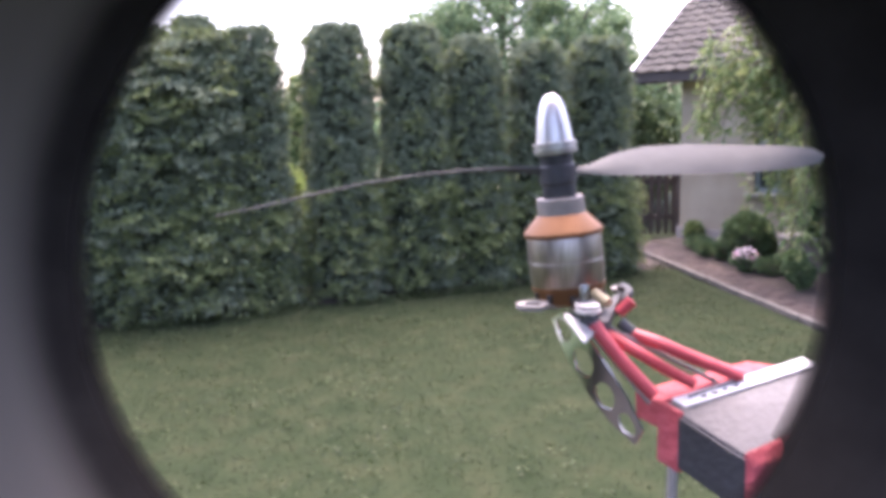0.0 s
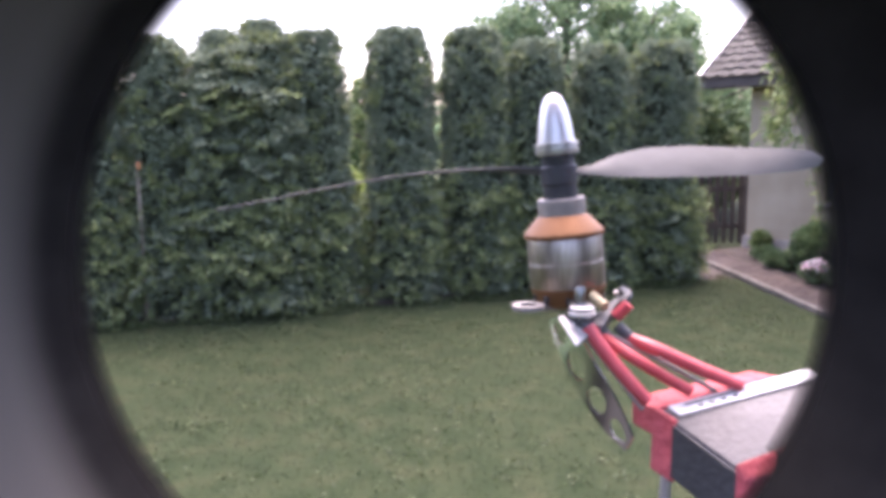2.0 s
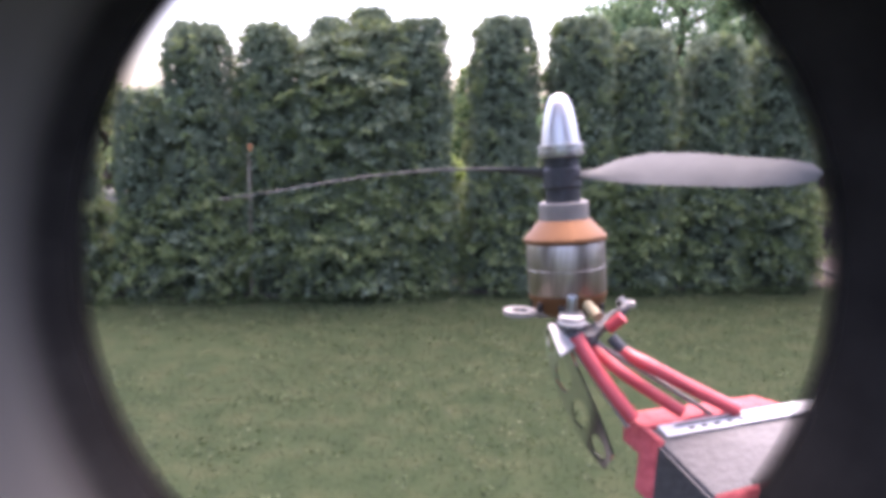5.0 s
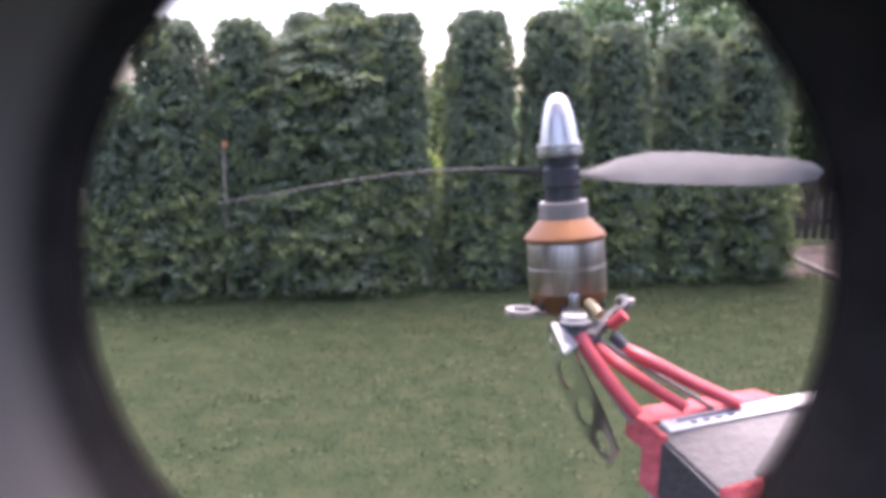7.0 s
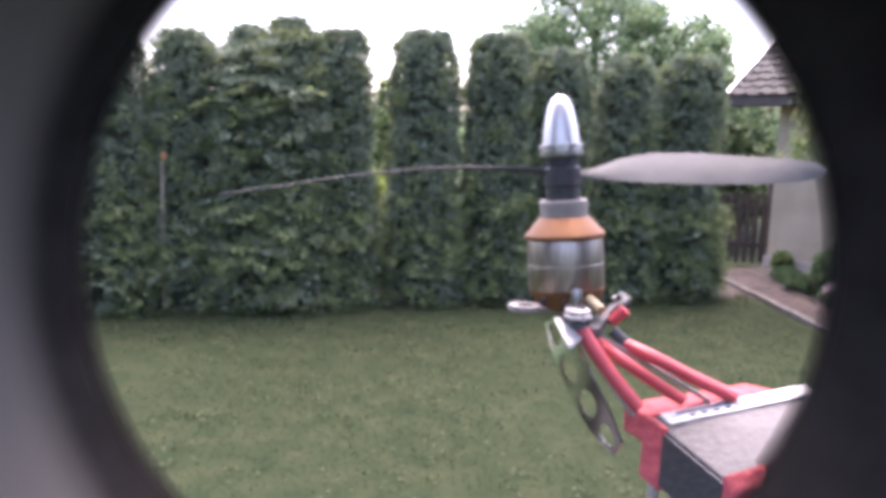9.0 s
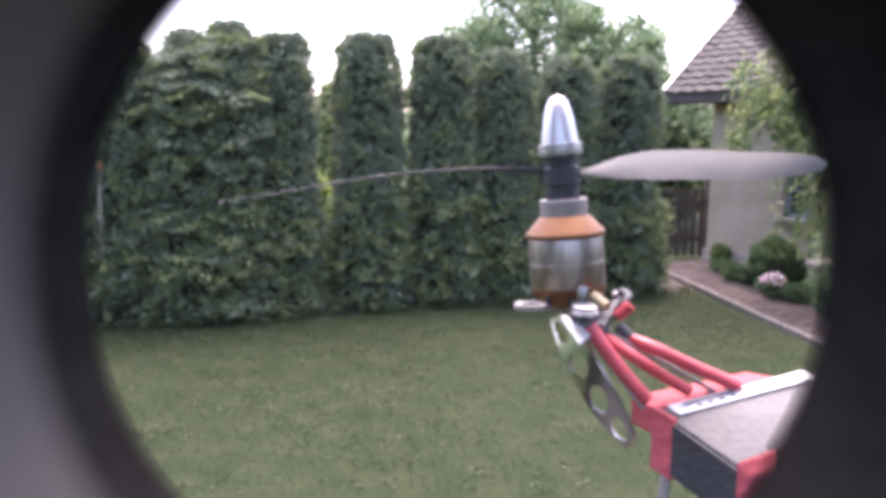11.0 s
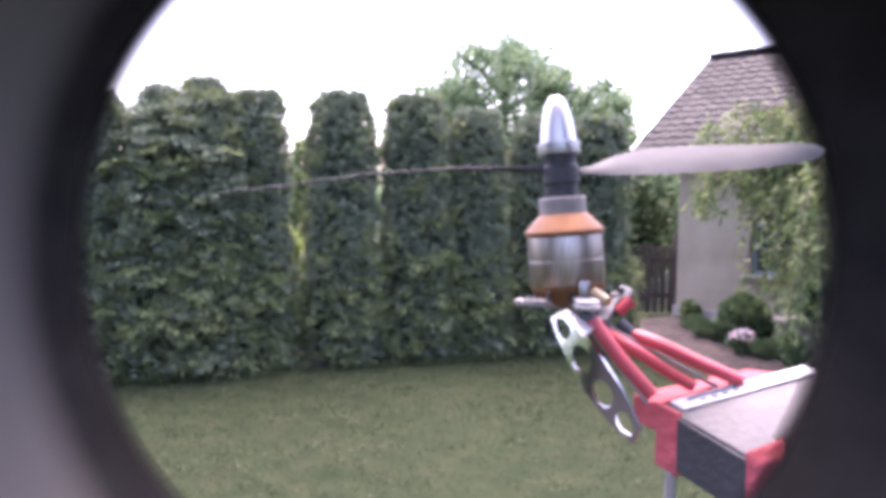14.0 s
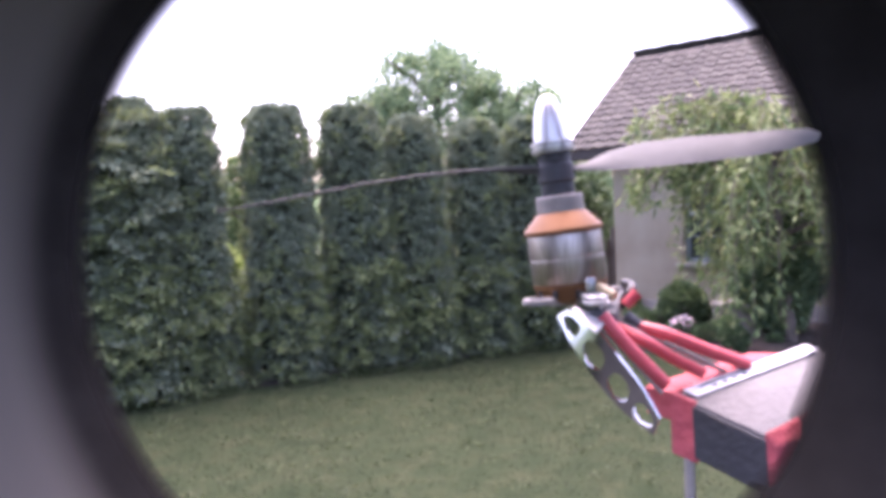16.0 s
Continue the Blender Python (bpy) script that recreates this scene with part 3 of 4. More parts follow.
def roof():
    run = DEPTH / 2 + 0.38
    rise = RIDGE - EAVE + 0.02
    slope = math.atan2(rise, run)
    ln = math.hypot(run, rise)
    rf = empty("roof", (0, 0, 0), "weathered grey-brown clay tile roof", "")
    rf.parent = house
    rf["category"] = ""
    for side in (0, 1):
        m = pose(0, -0.38, EAVE - 0.06, math.degrees(slope)) if side == 0 else pose(0, DEPTH + 0.38, EAVE - 0.06) @ Matrix.Diagonal((1, -1, 1, 1)) @ pose(0, 0, 0, math.degrees(slope))
        bm = one_box((LENGTH + 0.9, ln, 0.06), pose(LENGTH / 2 - 0.1, ln / 2, -0.035))
        bmesh.ops.transform(bm, matrix=m, verts=bm.verts)
        bmesh.ops.recalc_face_normals(bm, faces=bm.faces)
        part("roof_deck", bm, DARKWOOD, rf)
    front = pose(0, -0.38, EAVE - 0.06, math.degrees(slope))
    part("fascia", one_box((LENGTH + 0.9, 0.03, 0.14), pose(LENGTH / 2 - 0.1, -0.37, EAVE - 0.13)), DARKWOOD, rf)
    part("soffit", one_box((LENGTH + 0.86, 0.36, 0.025), pose(LENGTH / 2 - 0.1, -0.18, EAVE - 0.19)), DARKWOOD, rf)
    bm = one_box((0.03, ln, 0.14), pose(-0.57, ln / 2, -0.01))
    bmesh.ops.transform(bm, matrix=front, verts=bm.verts)
    part("verge_board", bm, ZINC, rf, "pale metal verge strip")
    bm = tube([(0.9, -0.44, EAVE - 0.07), (LENGTH + 0.3, -0.44, EAVE - 0.1)], 0.035, 10)
    part("gutter", bm, ZINC, rf, "pale zinc gutter")
    cap = one_box((0.38, 0.2, 0.09), None, 0.03)
    for k in range(21):
        copy = cap.copy()
        bmesh.ops.transform(copy, matrix=pose(-0.4 + k * 0.38, DEPTH / 2, RIDGE, 0, -2, 0), verts=copy.verts)
        part("ridge_tile", copy, TILE, rf)
    cap.free()
    # the tiles: a curved plate each, in courses that lap over one another
    me = bpy.data.meshes.new("tile")
    bm = bmesh.new()
    prof = [(-0.1, 0.0), (-0.06, 0.022), (-0.02, 0.024), (0.02, 0.006), (0.06, -0.002), (0.1, 0.004)]
    top = [[bm.verts.new((x, y, z + (0.03 if y == 0 else 0.004))) for x, z in prof] for y in (0.0, 0.24)]
    low = [bm.verts.new((x, 0.0, z + 0.008)) for x, z in prof]
    for k in range(5):
        bm.faces.new((top[0][k], top[0][k + 1], top[1][k + 1], top[1][k]))
        bm.faces.new((low[k], low[k + 1], top[0][k + 1], top[0][k]))
    bm.to_mesh(me)
    bm.free()
    me.materials.append(TILE)
    rng = random.Random(5)
    course, width = 0.195, 0.2
    rows, cols = int(ln / course), int((LENGTH + 0.8) / width)
    rest_v, rest_f = [], []
    pts = [v.co.copy() for v in me.vertices]
    faces = [tuple(p.vertices) for p in me.polygons]
    for j in range(rows):
        for i in range(cols):
            place = front @ pose(-0.45 + i * width, -0.03 + j * course + rng.uniform(-0.008, 0.008), rng.uniform(-0.002, 0.006), rng.uniform(-1.2, 1.2), rng.uniform(-1.5, 1.5), rng.uniform(-1.2, 1.2))
            if i < 21:
                ob = new("roof_tile", me)
                ob.parent, ob.matrix_basis = rf, place
            else:
                b = len(rest_v)
                rest_v += [tuple(place @ p) for p in pts]
                rest_f += [tuple(q + b for q in f) for f in faces]
    rest = soup("roof_tiles", rest_v, rest_f, TILE_REST, rf)
    tagged(rest, kind="stuff")
    bm = tube([(1.48, DEPTH / 2, RIDGE), (1.48, DEPTH / 2, RIDGE + 0.9)], 0.02, 8)
    tube([(1.28, DEPTH / 2, RIDGE + 0.6), (1.73, DEPTH / 2, RIDGE + 0.75)], 0.01, 6, bm)
    part("antenna_mast", bm, RUST, rf)


roof()
part("notice_box", one_box((0.36, 0.08, 0.4), pose(2.7, -0.045, 1.2), 0.01), ZINC, house, "dull metal meter cabinet")
part("wall_vent", one_box((0.2, 0.04, 0.1), pose(2.65, -0.02, 1.88), 0.008), ZINC, house)


# ---- gate, wall behind the hedge ----
def gate():
    g = empty("picket_gate", (3.75, 10.9, 0), "dark weathered wooden picket gate beside the house", "gate", turn=-8)
    for k in range(11):
        bm = one_box((0.07, 0.02, 1.02), pose(0.05 + k * 0.115, 0, 0.55), 0.004)
        part("picket", bm, DARKWOOD, g)
    for z in (0.3, 0.85):
        part("rail", one_box((1.25, 0.04, 0.08), pose(0.62, 0.03, z)), DARKWOOD, g)
    for x in (-0.04, 1.3):
        part("post", one_box((0.1, 0.1, 1.25), pose(x, 0.02, 0.625), 0.01), DARKWOOD, g)


gate()


def garden_post():
    p = empty("garden_post", (-2.61, 7.2, 0), "pale weathered post with an orange cap in the hedge", "post")
    part("shaft", one_box((0.03, 0.03, 1.5), pose(0, 0, 0.75, 0, 1, 4), 0.006), POSTWOOD, p)
    part("cap", one_box((0.042, 0.042, 0.07), pose(0.027, 0, 1.535, 0, 1, 4), 0.008), ORANGE, p, "faded orange cap")


garden_post()


def garden_wall():
    rng = random.Random(9)
    w = empty("garden_wall", (0, 0, 0), "low pale beige block wall behind the hedge", "wall")
    shared = {}
    y0 = 9.6
    for j in range(5):
        for i in range(26):
            key = rng.randrange(4)
            if key not in shared:
                bm = one_box((0.39 + 0.005 * key, 0.2, 0.185), None, 0.012 + 0.003 * key)
                shared[key] = bpy.data.meshes.new("block")
                bm.to_mesh(shared[key])
                bm.free()
                shared[key].materials.append(STONE)
            x = -8.2 + i * 0.405 + (0.2 if j % 2 else 0)
            ob = new("block", shared[key])
            ob.parent, ob.matrix_basis = w, pose(x, y0 + 0.2 * x + rng.uniform(-0.008, 0.008), 0.095 + j * 0.19, 0, 0, 11.3)


garden_wall()


def gate_pier():
    p = empty("gate_pier", (-5.45, 6.78, 0), "low pale plastered wall end beside the hedge", "wall", turn=11)
    part("shaft", one_box((0.9, 0.26, 0.76), pose(0, 0, 0.38), 0.015), PLASTER, p)
    part("cap", one_box((0.98, 0.34, 0.07), pose(0, 0, 0.795), 0.012), STONE, p, "pale stone coping")
    part("plinth", one_box((0.94, 0.3, 0.22), pose(0, 0, 0.11), 0.012), PLINTH, p, "paler base course")


gate_pier()


# ---- brick path with its edging, flower bed ----
def brick_path():
    rng = random.Random(4)
    base = soup("path", [(3.86, -9.0, 0.012), (4.32, -9.0, 0.012), (4.32, 10.8, 0.012), (3.9, 10.8, 0.012)], [(0, 1, 2, 3)], SOIL)
    tagged(base, "narrow worn path of red-brown paving bricks", "path", kind="structure")
    me = bpy.data.meshes.new("brick")
    bm = one_box((0.196, 0.096, 0.05), None, 0.008)
    bm.to_mesh(me)
    bm.free()
    me.materials.append(BRICK)

    def course(j):
        """Middles and lengths of the bricks in one course: every other course begins and ends with a half brick."""
        return ((4.0, 1), (4.2, 1)) if j % 2 == 0 else ((3.95, 0.5), (4.1, 1), (4.25, 0.5))

    rest_v, rest_f = [], []
    pts, faces = [v.co.copy() for v in me.vertices], [tuple(p.vertices) for p in me.polygons]
    for j in range(197):
        for x, size in course(j):
            m = pose(x, -8.9 + j * 0.1, 0.022 + rng.uniform(-0.004, 0.004), rng.uniform(-1.5, 1.5), rng.uniform(-1.5, 1.5), rng.uniform(-1.5, 1.5)) @ Matrix.Diagonal((size, 1, 1, 1))
            if 100 <= j:
                ob = new("brick", me)
                ob.parent, ob.matrix_basis = base, m
                continue
            k = len(rest_v)
            rest_v += [tuple(m @ p) for p in pts]
            rest_f += [tuple(q + k for q in f) for f in faces]
    tagged(soup("bricks", rest_v, rest_f, BRICK_REST, base), kind="stuff")
    edge = empty("path_edging", (0, 0, 0), "pale stone edging between lawn and path", "kerb")
    edge["kind"] = "structure"
    for k in range(58):
        y = -8.96 + k * 0.34
        part("edging_stone", one_box((0.055, 0.33, 0.07), pose(3.86 + rng.uniform(-0.01, 0.01), y, 0.03, 0, 0, rng.uniform(-1.5, 1.5)), 0.012), EDGING, edge)


brick_path()


def bed():
    verts, faces = [], []
    n, m = 40, 14
    for j in range(n + 1):
        y = 4.2 + 6.0 * j / n
        right = 4.9 + (9.9 - y) * 0.78
        for i in range(m + 1):
            x = 4.34 + (right - 4.34) * i / m
            e = min(1, i / 2, (m - i) / 2 + 0.3)
            verts.append((x, y, 0.016 + 0.09 * e * (0.7 + 0.6 * noise.noise((x * 2.2, y * 2.2, 5)))))
    for j in range(n):
        for i in range(m):
            k = j * (m + 1) + i
            faces.append((k, k + 1, k + m + 2, k + m + 1))
    tagged(soup("flower_bed", verts, faces, SOIL), "brown earth flower bed along the house wall", "flower bed", kind="structure")


bed()


def bush(name, x, y, r, h, seed, mat, label, category, leaf=0.05, z=0.06):
    rng = np.random.default_rng(seed)
    b = empty(name, (x, y, z), label, category)
    bm = bmesh.new()
    for k in range(9):
        a = rng.uniform(0, 2 * math.pi)
        tube([(0, 0, 0), (math.cos(a) * r * 0.35, math.sin(a) * r * 0.35, h * 0.45), (math.cos(a) * r * 0.7, math.sin(a) * r * 0.7, h * 0.75)], [0.012, 0.008, 0.004], 5, bm)
    part("stem", bm, BARK, b)
    n = int(7000 * r * h / 0.3) + 300
    d = rng.normal(0, 1, (n, 3))
    d /= np.linalg.norm(d, axis=1)[:, None]
    rad = rng.uniform(0.35, 1, n) ** 0.4
    lump = np.array([noise.noise((*(q * 2.3), )) for q in d])
    c = d * (rad * (0.86 + 0.25 * lump))[:, None] * np.array([r, r, h / 2]) + np.array([0, 0, h * 0.5])
    c[:, 2] = np.maximum(c[:, 2], 0.01)
    v, f = sprays(rng, c, d + np.array([0, 0, 0.3]), leaf, leaf * 0.3, 0.0, 0.5)
    soup("leaves", v.tolist(), f.tolist(), mat, b)
    return b


bush("shrub", 4.72, 8.2, 0.32, 0.62, 31, BUSH, "round clipped green shrub in the flower bed", "shrub")
bush("shrub", 2.3, 10.45, 0.2, 1.2, 35, LIME, "slender lime-green shrub behind a gap in the hedge", "shrub", 0.06, 0.0)
bush("shrub", -0.7, 9.1, 0.22, 1.42, 33, LIME, "slender lime-green shrub behind a gap in the hedge", "shrub", 0.06, 0.0)
bush("shrub", 5.45, 7.35, 0.5, 1.5, 34, BROAD, "dense dark green shrub below the slender garden tree", "shrub", 0.08)
bush("shrub", 4.75, 9.65, 0.13, 0.32, 32, PALE, "small straggly green plant beside the wall", "shrub")
for k, (x, y) in enumerate(((4.46, 7.78), (4.62, 7.5), (4.95, 7.6), (5.15, 8.5), (5.15, 7.9), (4.6, 9.2), (5.7, 7.6), (4.6, 7.05), (5.1, 7.0), (4.5, 8.75), (4.56, 8.45), (4.48, 6.75), (5.0, 8.15))):
    clump = bush("flower_clump", x, y, 0.17 if k == 0 else 0.09 + 0.035 * (k * 7 % 4), 0.22 if k == 0 else 0.12 + 0.06 * (k * 5 % 4), 40 + k, BUSH, "low clump of pale pink flowers" if k == 0 else "low green bedding plant", "flowers", 0.04)
    if k == 0:
        rng = np.random.default_rng(60)
        p = rng.normal(0, 1, (170, 3))
        p = p / np.linalg.norm(p, axis=1)[:, None] * np.array([0.13, 0.13, 0.09]) + np.array([0, 0, 0.14])
        v, f = sprays(rng, p, p + np.array([0, 0, 0.3]), 0.04, 0.02, 0.0, 0.6)
        soup("blossom", v.tolist(), f.tolist(), PETAL, clump, "pale pink blossom")


# ---- water pump ----
def pump():
    p = empty("hand_pump", (5.56, 8.03, 0.04), "rusty iron garden hand pump beside a well ring", "pump")
    part("column", lathe([(0, 0), (0.07, 0), (0.07, 0.03), (0.035, 0.05), (0.032, 0.68), (0.05, 0.7), (0.05, 0.86), (0.03, 0.89), (0.014, 0.91), (0.014, 0.98), (0, 0.98)], 16), RUST, p, smooth=True)
    part("spout", tube(bend([(0, 0, 0.45), (0.14, -0.02, 0.47), (0.26, -0.04, 0.46), (0.29, -0.05, 0.4)], 4), 0.018, 8), RUST, p)
    part("handle", tube(bend([(0.02, 0, 0.92), (-0.09, 0.02, 0.89), (-0.14, 0.02, 0.62), (-0.15, 0.02, 0.38)], 4), 0.012, 8), RUST, p)
    b = empty("well_ring", (5.2, 7.72, 0.03), "round brownish concrete well ring with a pale rim", "well")
    part("ring_wall", lathe([(0.2, 0), (0.3, 0), (0.3, 0.36), (0.25, 0.36), (0.25, 0.05), (0, 0.05)], 32), WELL, b, smooth=True)
    part("lid", lathe([(0, 0.368), (0.3, 0.366), (0.33, 0.372), (0.34, 0.39), (0.32, 0.405), (0, 0.415)], 32), STONE, b, "pale stone lid", True)


pump()


# ---- narrow-leaved tree beside the path ----
def weeping_tree():
    rng = np.random.default_rng(21)
    t = empty("fruit_tree", (5.32, 7.0, 0.05), "slender garden tree with pale hanging narrow leaves", "tree")
    bm = tube(bend([(0, 0, 0), (-0.04, 0.03, 0.8), (-0.12, 0.06, 1.6), (-0.1, 0.1, 2.5)], 5), [0.06 - 0.0028 * k for k in range(16)], 8)
    cents, dirs = [], []
    for k in range(76):
        z0 = rng.uniform(0.9, 2.5)
        a = rng.uniform(0, 2 * math.pi)
        reach = rng.uniform(0.35, 0.95)
        droop = rng.uniform(0.3, 0.95)
        p = [(-0.1, 0.06, z0), (math.cos(a) * reach * 0.55 - 0.15, math.sin(a) * reach * 0.55, z0 + 0.18), (math.cos(a) * reach - 0.15, math.sin(a) * reach, z0 - 0.05),
             (math.cos(a) * reach * 1.12 - 0.15, math.sin(a) * reach * 1.12, max(0.35, z0 - droop))]
        line = bend(p, 5)
        tube(line, [0.014 - 0.0007 * j for j in range(len(line))], 5, bm)
        for j in range(4, len(line)):
            for q in range(8):
                cents.append(tuple(line[j] + Vector(rng.normal(0, 0.06, 3))))
                dirs.append((math.cos(a) * 0.4, math.sin(a) * 0.4, -0.6))
    for k in range(28):
        z0 = rng.uniform(1.75, 2.5)
        d = Vector((-0.82, 0.5 + rng.normal(0, 0.25), 0)).normalized()
        reach = rng.uniform(0.6, 1.4)
        p = [Vector((-0.1, 0.08, z0)), d * reach * 0.5 + Vector((-0.1, 0.06, z0 + 0.25)), d * reach + Vector((-0.1, 0.06, z0 + 0.12)), d * reach * 1.1 + Vector((-0.1, 0.06, max(1.55, z0 - rng.uniform(0.1, 0.5))))]
        line = bend(p, 5)
        tube(line, [0.013 - 0.0006 * j for j in range(len(line))], 5, bm)
        for j in range(4, len(line)):
            for q in range(8):
                cents.append(tuple(line[j] + Vector(rng.normal(0, 0.06, 3))))
                dirs.append((d.x * 0.4, d.y * 0.4, -0.5))
    part("trunk", bm, BARK, t)
    v, f = sprays(rng, np.array(cents), np.array(dirs), 0.12, 0.016, 0.2, 0.6)
    soup("leaves", v.tolist(), f.tolist(), PALE, t)


weeping_tree()


# ---- the aircraft that carries the camera ----
drone = new("drone")
drone.matrix_basis = REF @ pose(0.0009, -0.0013, 0)
tagged(drone, "hovering multirotor with a gold and silver motor and red wiring", "drone")
S = 0.0002592


def raw(x, y, z):
    """A place on the aircraft in millimetres, set to fit the camera's view: x to its right, y up, z backwards."""
    return Vector((x, y, z)) / 1000


def mm(x, y, z):
    """The same on the propeller, its blades bent back to fit the camera's view."""
    return raw(x, y, z) * (1.03 / (1 + (x / z) ** 2 + (y / z) ** 2))


def turned_part(name, profile, material, parent, label="", steps=48):
    """A body of revolution about the motor's shaft: (radius, height) in units of 0.26 mm, sized to the camera's view,
    the height downwards.
    """
    bm = lathe([(r * S, -(h - 350) * S) for r, h in profile], steps)
    ax = (raw(49.8, 71.5, -337.0) - raw(57.5, -25.7, -337.0)).normalized()
    ax = (ax + Vector((0, 0, 0.09))).normalized()
    z = Vector((0, 0, 1)).rotation_difference(ax).to_matrix().to_4x4()
    bmesh.ops.transform(bm, matrix=Matrix.Translation(raw(53.7, 23.6, -337.0)) @ z, verts=bm.verts)
    return part(name, bm, material, parent, label, True)


def motor():
    mt = empty("motor", (0, 0, 0), "gold and silver brushless motor", "")
    mt.parent = drone
    turned_part("spinner", [(0, 165), (7, 166), (14, 171), (20, 182), (26, 203), (30, 225), (33, 248)], CHROME, mt, "polished silver spinner cone")
    turned_part("spinner_backplate", [(33, 248), (39, 249), (39, 255), (36, 256), (36, 260), (39, 261), (38, 269), (30, 271)], CHROME, mt)
    turned_part("hub", [(30, 270), (29, 288), (32, 291), (33, 320), (30, 324), (30, 350)], BLACK, mt, "black propeller hub")
    turned_part("shaft_collar", [(30, 347), (40, 346), (42, 349), (42, 376), (36, 378)], ALU, mt)
    turned_part("upper_bell", [(36, 375), (43, 376), (47, 380), (68, 403), (70, 406), (70, 413), (64, 415)], GOLD, mt, "gold anodised bell")
    turned_part("can", [(64, 414), (66, 415), (67, 418), (67, 454), (66.4, 455), (66.4, 457), (67, 458), (67, 497), (65, 501), (60, 502)], CAN, mt, "shiny silver motor can")
    turned_part("stator_base", [(60, 500), (66, 502), (66, 508), (64, 512), (60, 530), (54, 534), (0, 535)], GOLD, mt, "gold anodised base with dark slots")
    for k in range(9):
        a = radians(-170 + k * 40)
        bm = one_box((11 * S, 5 * S, 15 * S), Matrix.Translation(raw(56.8, -20.7, -337.0)) @ pose(0, 0, 0, 95, 0, 0).to_3x3().to_4x4() @ pose(0, 0, 0, 0, 0, math.degrees(a)) @ pose(0, -60.5 * S, 0), 0.0004)
        part("slot", bm, DARKCELL, mt)
    return mt


motor()


def propeller():
    pr = empty("propeller", (0, 0, 0), "pale grey two-blade propeller at rest", "")
    pr.parent = drone
    for pts in ([(59.1, 36.6, -337.0, 1.56), (67.5, 37.0, -336.0, 2.33), (78.9, 38.9, -335.0, 5.22), (94.0, 40.3, -334.0, 6.85), (113.9, 40.6, -332.0, 6.82), (136.1, 40.3, -330.0, 5.84), (155.9, 41.0, -329.0, 4.66), (165.5, 41.4, -328.0, 3.02), (168.5, 41.6, -328.0, 0.93)],
                [(47.7, 37.0, -337.0, 2.2), (37.8, 37.6, -337.0, 1.7), (24.9, 38.2, -337.0, 1.0), (9.3, 38.0, -337.0, 0.7), (-11.4, 36.8, -337.0, 0.55), (-34.6, 34.1, -336.0, 0.5), (-57.9, 30.4, -336.0, 0.45), (-78.3, 26.7, -335.0, 0.4), (-104.0, 22.9, -335.0, 0.3)]):
        bm = bmesh.new()
        rings = []
        for x, y, z, half in pts:
            tilt = -0.8 if x > 57 else 0.8
            c = mm(x, y, z)
            k = half / 1000
            up, back = Vector((0, k, k * tilt)), Vector((0, 0, 0.0009))
            rings.append([bm.verts.new(c + up), bm.verts.new(c + up * 0.3 + back), bm.verts.new(c - up * 0.5 + back * 0.8), bm.verts.new(c - up), bm.verts.new(c - up * 0.4 - back * 0.6), bm.verts.new(c + up * 0.4 - back * 0.6)])
        for a, b in zip(rings, rings[1:]):
            for q in range(6):
                bm.faces.new((a[q], a[(q + 1) % 6], b[(q + 1) % 6], b[q]))
        bm.faces.new(rings[0]), bm.faces.new(rings[-1])
        bmesh.ops.recalc_face_normals(bm, faces=bm.faces)
        part("blade", bm, PROP if pts[0][0] > 57 else PROP_SHADED, pr, "pale grey blade, lit tone put into its colour" if pts[0][0] > 57 else "thin grey blade, shaded tone put into its colour, thinned to fit the view", True)


propeller()


def solid(name, corners, material, parent, label="", bevel=0.0008):
    """A six-sided block from its four top corners and four bottom corners."""
    bm = bmesh.new()
    v = [bm.verts.new(c) for c in corners]
    for f in ((0, 1, 2, 3), (7, 6, 5, 4), (0, 4, 5, 1), (1, 5, 6, 2), (2, 6, 7, 3), (3, 7, 4, 0)):
        bm.faces.new([v[k] for k in f])
    bmesh.ops.recalc_face_normals(bm, faces=bm.faces)
    if bevel:
        bmesh.ops.bevel(bm, geom=list(bm.edges), offset=bevel, segments=2, affect="EDGES", profile=0.5)
    return part(name, bm, material, parent, label)


